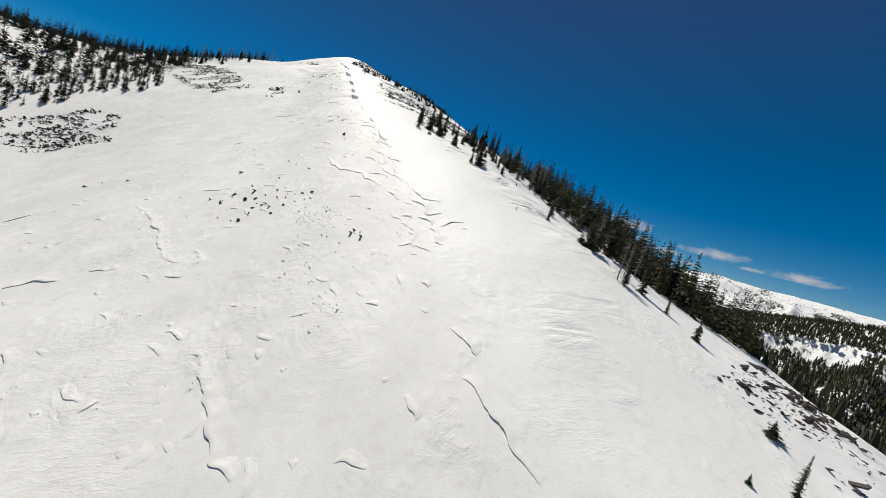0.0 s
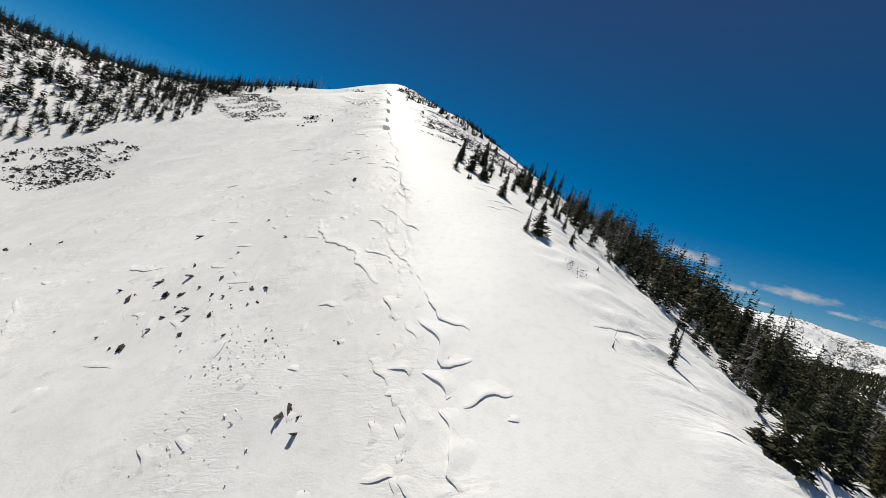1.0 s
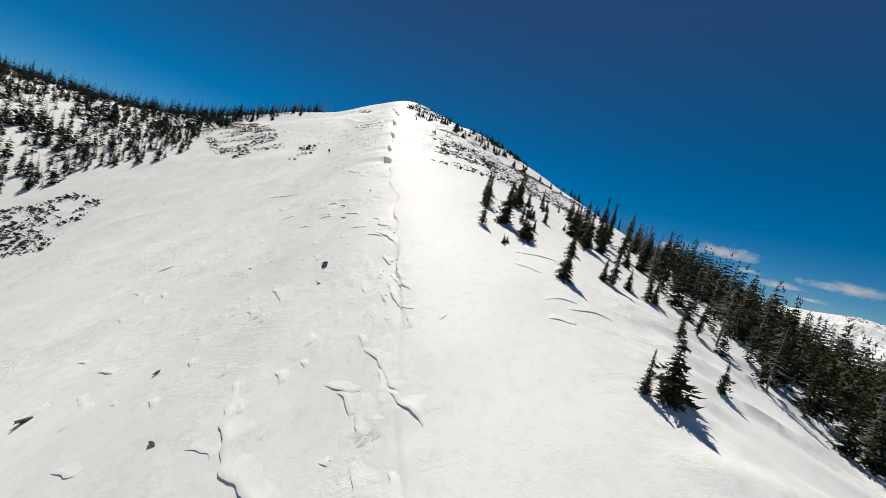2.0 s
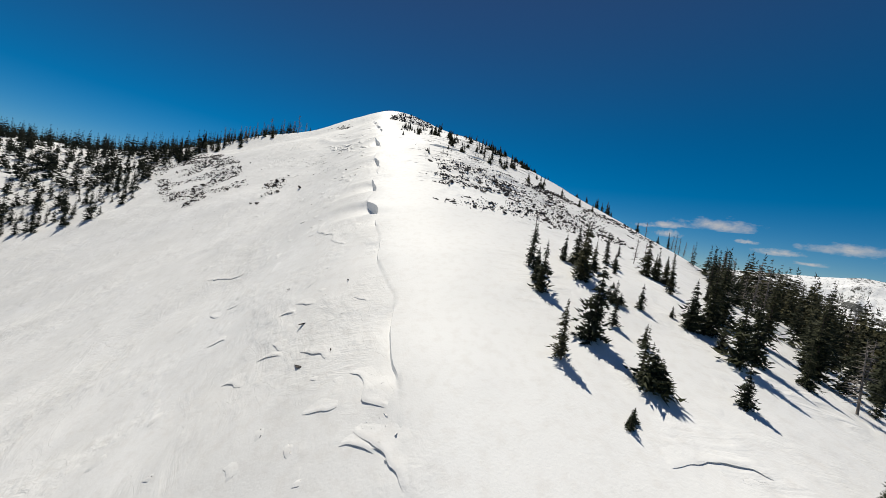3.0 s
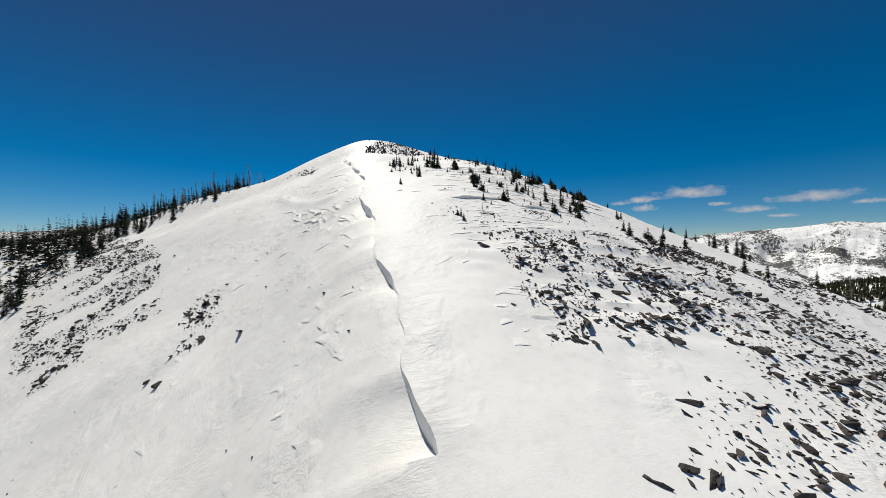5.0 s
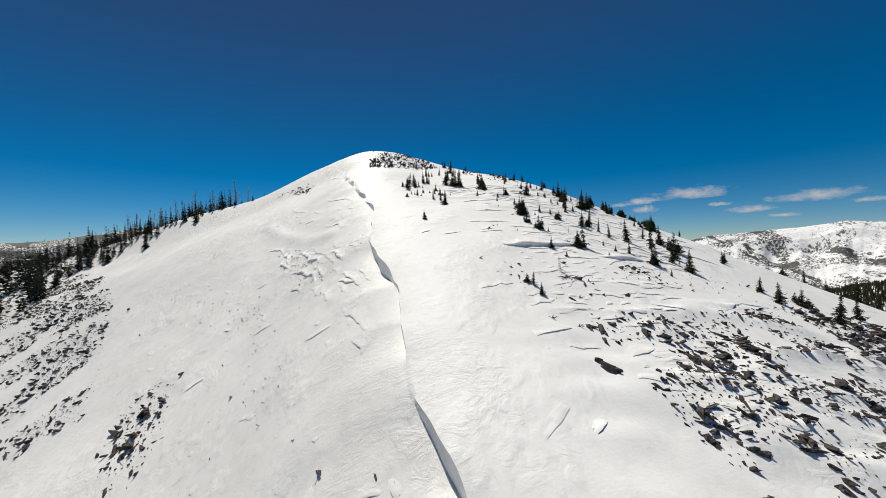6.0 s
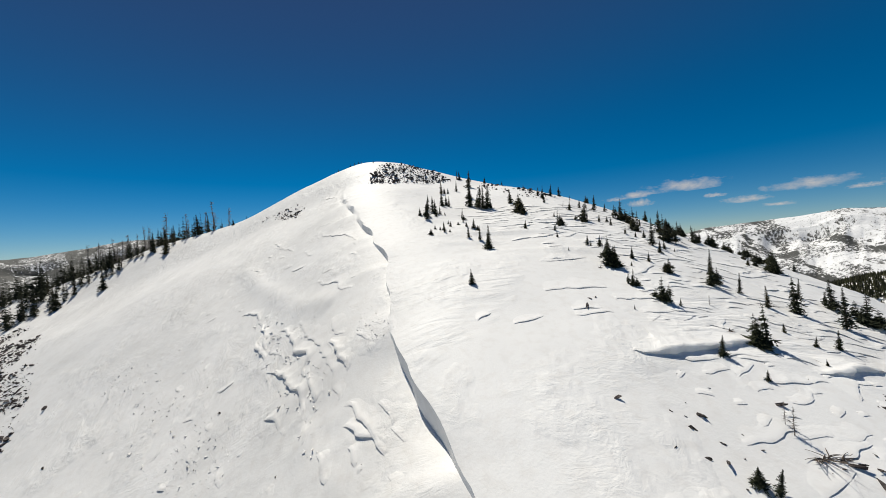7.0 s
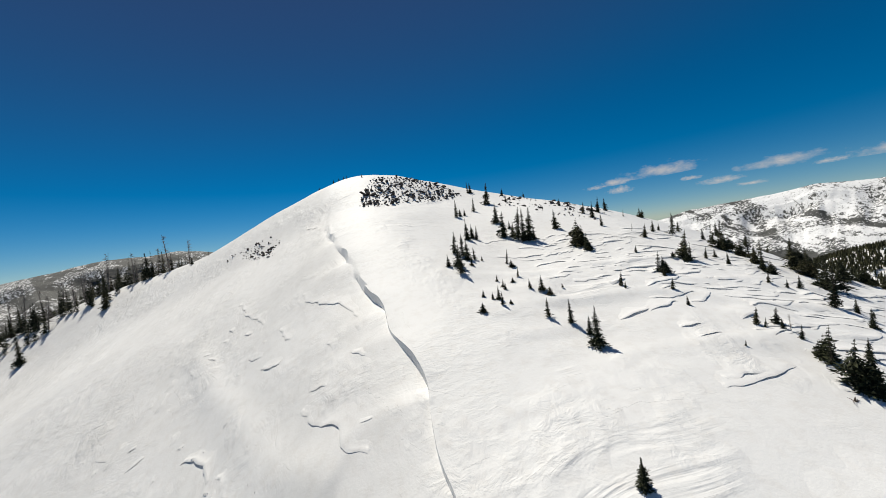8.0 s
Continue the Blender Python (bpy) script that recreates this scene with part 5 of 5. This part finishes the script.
CRACKS_FOOT = (((7.8, 33.3), (9.0, 31.4), (10.1, 29.6)), ((8.6, 28.0), (9.7, 26.6), (11.0, 25.2), (11.7, 24.1), (12.0, 22.9), (12.5, 20.7), (13.2, 19.5)), ((-14.6, 33.5), (-12.5, 31.8), (-10.3, 29.4), (-8.6, 27.0), (-7.5, 24.6), (-6.0, 22.5), (-5.5, 21.9)), ((-18.1, 36.8), (-15.7, 35.2)), ((-62.0, 67.8), (-59.2, 69.8)), ((-40.0, 45.1), (-37.7, 46.1), (-34.8, 45.5)), ((-19.1, 28.5), (-18.1, 29.6)), ((-43.2, 68.7), (-36.4, 61.2), (-28.6, 52.2), (-25.8, 48.2)),)
CRACKS_MIDDLE = (((-36.6, 144.6), (-32.7, 139.6), (-29.3, 135.1), (-27.4, 132.5)), ((-54.1, 141.6), (-48.2, 138.7), (-44.6, 137.6), (-44.6, 139.4)), ((-29.4, 120.6), (-27.3, 120.4)),)
DRIFTS_EAST = (((-36.4, 210.8), (-34.8, 210.9), (-34.0, 211.2), (-32.9, 211.9)), ((-30.3, 211.5), (-28.4, 211.7), (-26.0, 211.9)), ((-25.0, 214.0), (-22.4, 214.7), (-20.2, 214.1)), ((-39.6, 212.1), (-37.8, 213.0)), ((-49.4, 228.5), (-47.5, 229.1), (-45.7, 229.6)), ((-47.4, 218.9), (-45.8, 218.7), (-44.2, 218.8), (-43.4, 218.6)), ((-30.2, 224.2), (-25.9, 225.0), (-22.3, 226.1)), ((-31.8, 216.0), (-27.1, 216.7), (-23.4, 217.0)),)
DRIFTS_TREES = (((-15.3, 211.2), (-13.8, 210.4), (-12.3, 209.2)), ((-20.3, 212.6), (-17.2, 212.2)), ((-30.0, 212.2), (-26.5, 212.5)), ((-21.5, 207.7), (-18.1, 209.3)), ((-25.2, 198.5), (-22.1, 199.1), (-20.3, 199.5)), ((-29.9, 195.8), (-27.6, 196.0)),)
DRIFTS_UPPER = (((-38.9, 254.5), (-34.0, 253.7), (-27.9, 253.6)), ((-25.2, 243.3), (-21.1, 244.1)), ((-6.9, 248.3), (-3.0, 248.0), (-10.6, 243.4)), ((-24.0, 237.9), (-22.0, 238.9)), ((-29.2, 224.4), (-25.5, 225.2), (-22.6, 225.8)), ((-20.9, 231.8), (-18.5, 232.5)), ((-27.2, 231.3), (-24.8, 231.6)), ((-49.3, 228.4), (-47.4, 228.7), (-45.6, 229.6)), ((-39.4, 261.2), (-34.1, 262.7)),)
DRIFTS_LEE = (((-35.1, 177.1), (-33.4, 177.4), (-32.3, 177.2)), ((-30.1, 176.8), (-28.4, 177.8), (-27.1, 179.2)), ((-38.0, 178.4), (-35.5, 176.1), (-32.8, 175.5)), ((-28.0, 186.4), (-23.5, 188.2)), ((-32.1, 194.3), (-28.7, 195.7)), ((-8.1, 191.7), (-0.3, 197.0), (6.4, 198.0)), ((-21.5, 171.0), (-19.6, 171.3)),)
DRIFTS_KNOLL = (((3.5, 102.6), (6.5, 103.7), (9.2, 103.6), (11.1, 103.0)), ((3.5, 99.5), (5.6, 98.2), (7.6, 97.5)), ((6.6, 89.0), (8.1, 88.9), (9.8, 88.6)), ((6.3, 91.7), (8.6, 92.5), (10.6, 92.3)), ((-3.3, 87.1), (-2.6, 87.9)),)
DRIFTS_FOOT = (((17.5, 62.5), (20.7, 63.2), (25.3, 64.6)), ((8.6, 91.2), (14.0, 91.7)), ((24.5, 53.0), (28.1, 53.5)), ((31.0, 65.1), (41.2, 73.1)), ((32.2, 61.4), (44.5, 70.8)),)
BANKS = (((-27.2, 206.7), (-24.9, 206.2), (-20.7, 206.3), (-15.1, 208.1)), ((-14.0, 204.3), (-11.7, 204.4), (-6.6, 206.3)))


def lips(*groups):
    """Lines for crust(): (paths, width, height) by group, steep to the right of their way."""
    return [(path, width, height, -1) for paths, width, height in groups for path in paths]


crust("crust_cracks", "ragged cracks in the wind slab along the ridge", lips((CRACKS_SLAB, 2.0, 0.62), (CRACKS_SLAB_LOW, 2.0, 0.42), (CRACKS_UPPER, 2.4, 0.20), (CRACKS_TOP, 2.4, 0.20), (CRACKS_SLIDE, 2.4, 0.20), (CRACKS_EDGE, 2.4, 0.26), (CRACKS_EDGE_LOW, 2.4, 0.20), (CRACKS_RIDGE, 2.4, 0.20), (CRACKS_FOOT, 2.4, 0.24), (CRACKS_MIDDLE, 2.4, 0.20)), 401)
crust("wind_lips", "undercut wind drifts on the lee side", lips((DRIFTS_EAST, 4.6, 0.15), (DRIFTS_TREES, 4.6, 0.14), (DRIFTS_UPPER, 4.6, 0.18), (DRIFTS_LEE, 5.0, 0.11), (DRIFTS_KNOLL, 5.0, 0.13), (DRIFTS_FOOT, 4.6, 0.15), (BANKS, 8.0, 1.0)), 402)


def short_lips(outline, count, gap, seed, heading, spread, low, high, width, height, dense=None):
    """Many small steps in the crust, each a bent line of a metre or a few."""
    rng = random.Random(seed)
    lines = []
    for x, y in scatter(outline, count, gap, seed, dense):
        turn = rng.gauss(heading, spread)
        bend = rng.uniform(-0.3, 0.3)
        length = low * (high / low) ** rng.random()
        path = [(x, y)]
        for n in range(3):
            path.append((path[-1][0] + length / 3 * math.cos(turn + bend * n), path[-1][1] + length / 3 * math.sin(turn + bend * n)))
        lines.append((tuple(path), width * rng.uniform(0.6, 1.3), height * rng.uniform(0.5, 1.3), -1))
    return lines


WEST_FACE = [(-4, 20), (8, 24), (4, 50), (-8, 88), (-22, 125), (-36, 170), (-50, 215), (-62, 250), (-84, 262), (-98, 236), (-72, 180), (-52, 150), (-40, 110), (-62, 80), (-48, 50), (-20, 22)]
LEE_FACE = [(-24, 160), (-28, 185), (-26, 205), (-20, 222), (-34, 262), (-20, 262), (6, 232), (-4, 205), (-14, 190), (-12, 178), (-18, 165)]
crust("slab_edges", "small broken slab edges on the west face", short_lips(WEST_FACE, 420, 1.6, 403, -0.95, 0.4, 0.8, 4.0, 1.5, 0.15, clumped(13, 404, 0.0)), 405)
crust("sastrugi", "low wind-carved ridges in the snow of the lee side", short_lips(LEE_FACE, 520, 1.5, 406, 0.16, 0.22, 1.0, 6.0, 2.4, 0.10, clumped(10, 407, 0.0)), 408)
TREE_DRIFTS = [(-36, 262), (-36, 238), (-22, 214), (-4, 206), (12, 226), (4, 262)]
crust("tree_drifts", "soft wind drifts between the firs of the lee slope", short_lips(TREE_DRIFTS, 110, 2.4, 480, 0.08, 0.2, 2.5, 9.0, 3.6, 0.22), 481)
RIDGE_FACE = [(-13, 103), (-9, 97), (-1, 72), (1, 63), (-3, 64), (-9, 84)]
crust("ridge_cracks", "ragged cracks in the crust beside the ridge edge", short_lips(RIDGE_FACE, 18, 2.0, 492, -1.2, 0.15, 2.0, 7.0, 1.6, 0.2), 493)


# ---- clods of slid snow ----
def clods(outline, count, gap, seed, low, high):
    """Broken lumps of crust lying where the snow has slid, one mesh on the ground."""
    ob = rubble("snow_clods", "broken white lumps of slid snow crust", outline, count, gap, seed, low, high, frayed(outline, clumped(5, seed, 0.1), 3.0), -1.1, SNOW)
    mask_snow(ob.data)
    ob.data.shade_smooth()
    ob.data.set_sharp_from_angle(angle=radians(40))
    return ob


clods([(-19.7, 59.8), (-16.0, 61.4), (-11.5, 61.6), (-7.0, 55.9), (-6.5, 52.1), (-10.5, 52.5), (-15.5, 53.9)], 140, 0.3, 600, 0.08, 0.38)
clods([(-76.4, 222.8), (-66.1, 216.8), (-47.2, 183.5), (-47.7, 181.3), (-56.3, 189.8), (-77.7, 216.6)], 220, 0.3, 601, 0.08, 0.4)
clods([(-55.8, 222.8), (-51.0, 220.9), (-47.8, 215.3), (-46.9, 211.8), (-50.1, 213.5), (-52.9, 217.5)], 240, 0.3, 602, 0.07, 0.3)
clods([(-16.0, 52.9), (-7.5, 53.5), (-1.5, 42.8), (-0.1, 33.5), (-5.0, 33.7), (-10.2, 40.7)], 140, 0.3, 603, 0.08, 0.4)
clods([(-16.4, 106.8), (-12.9, 105.4), (-10.2, 98.5), (-7.4, 90.7), (-6.2, 87.1), (-8.4, 87.3), (-11.1, 93.7)], 130, 0.3, 604, 0.08, 0.35)
clods([(-102.9, 240.7), (-89.6, 236.4), (-65.1, 215.5), (-59.3, 206.6), (-75.8, 214.4), (-87.0, 224.1)], 200, 0.3, 605, 0.08, 0.4)
clods([(-77.4, 242.0), (-59.4, 225.2), (-53.2, 210.5), (-52.6, 203.7), (-58.2, 210.8), (-67.2, 223.4)], 260, 0.3, 606, 0.1, 0.6)
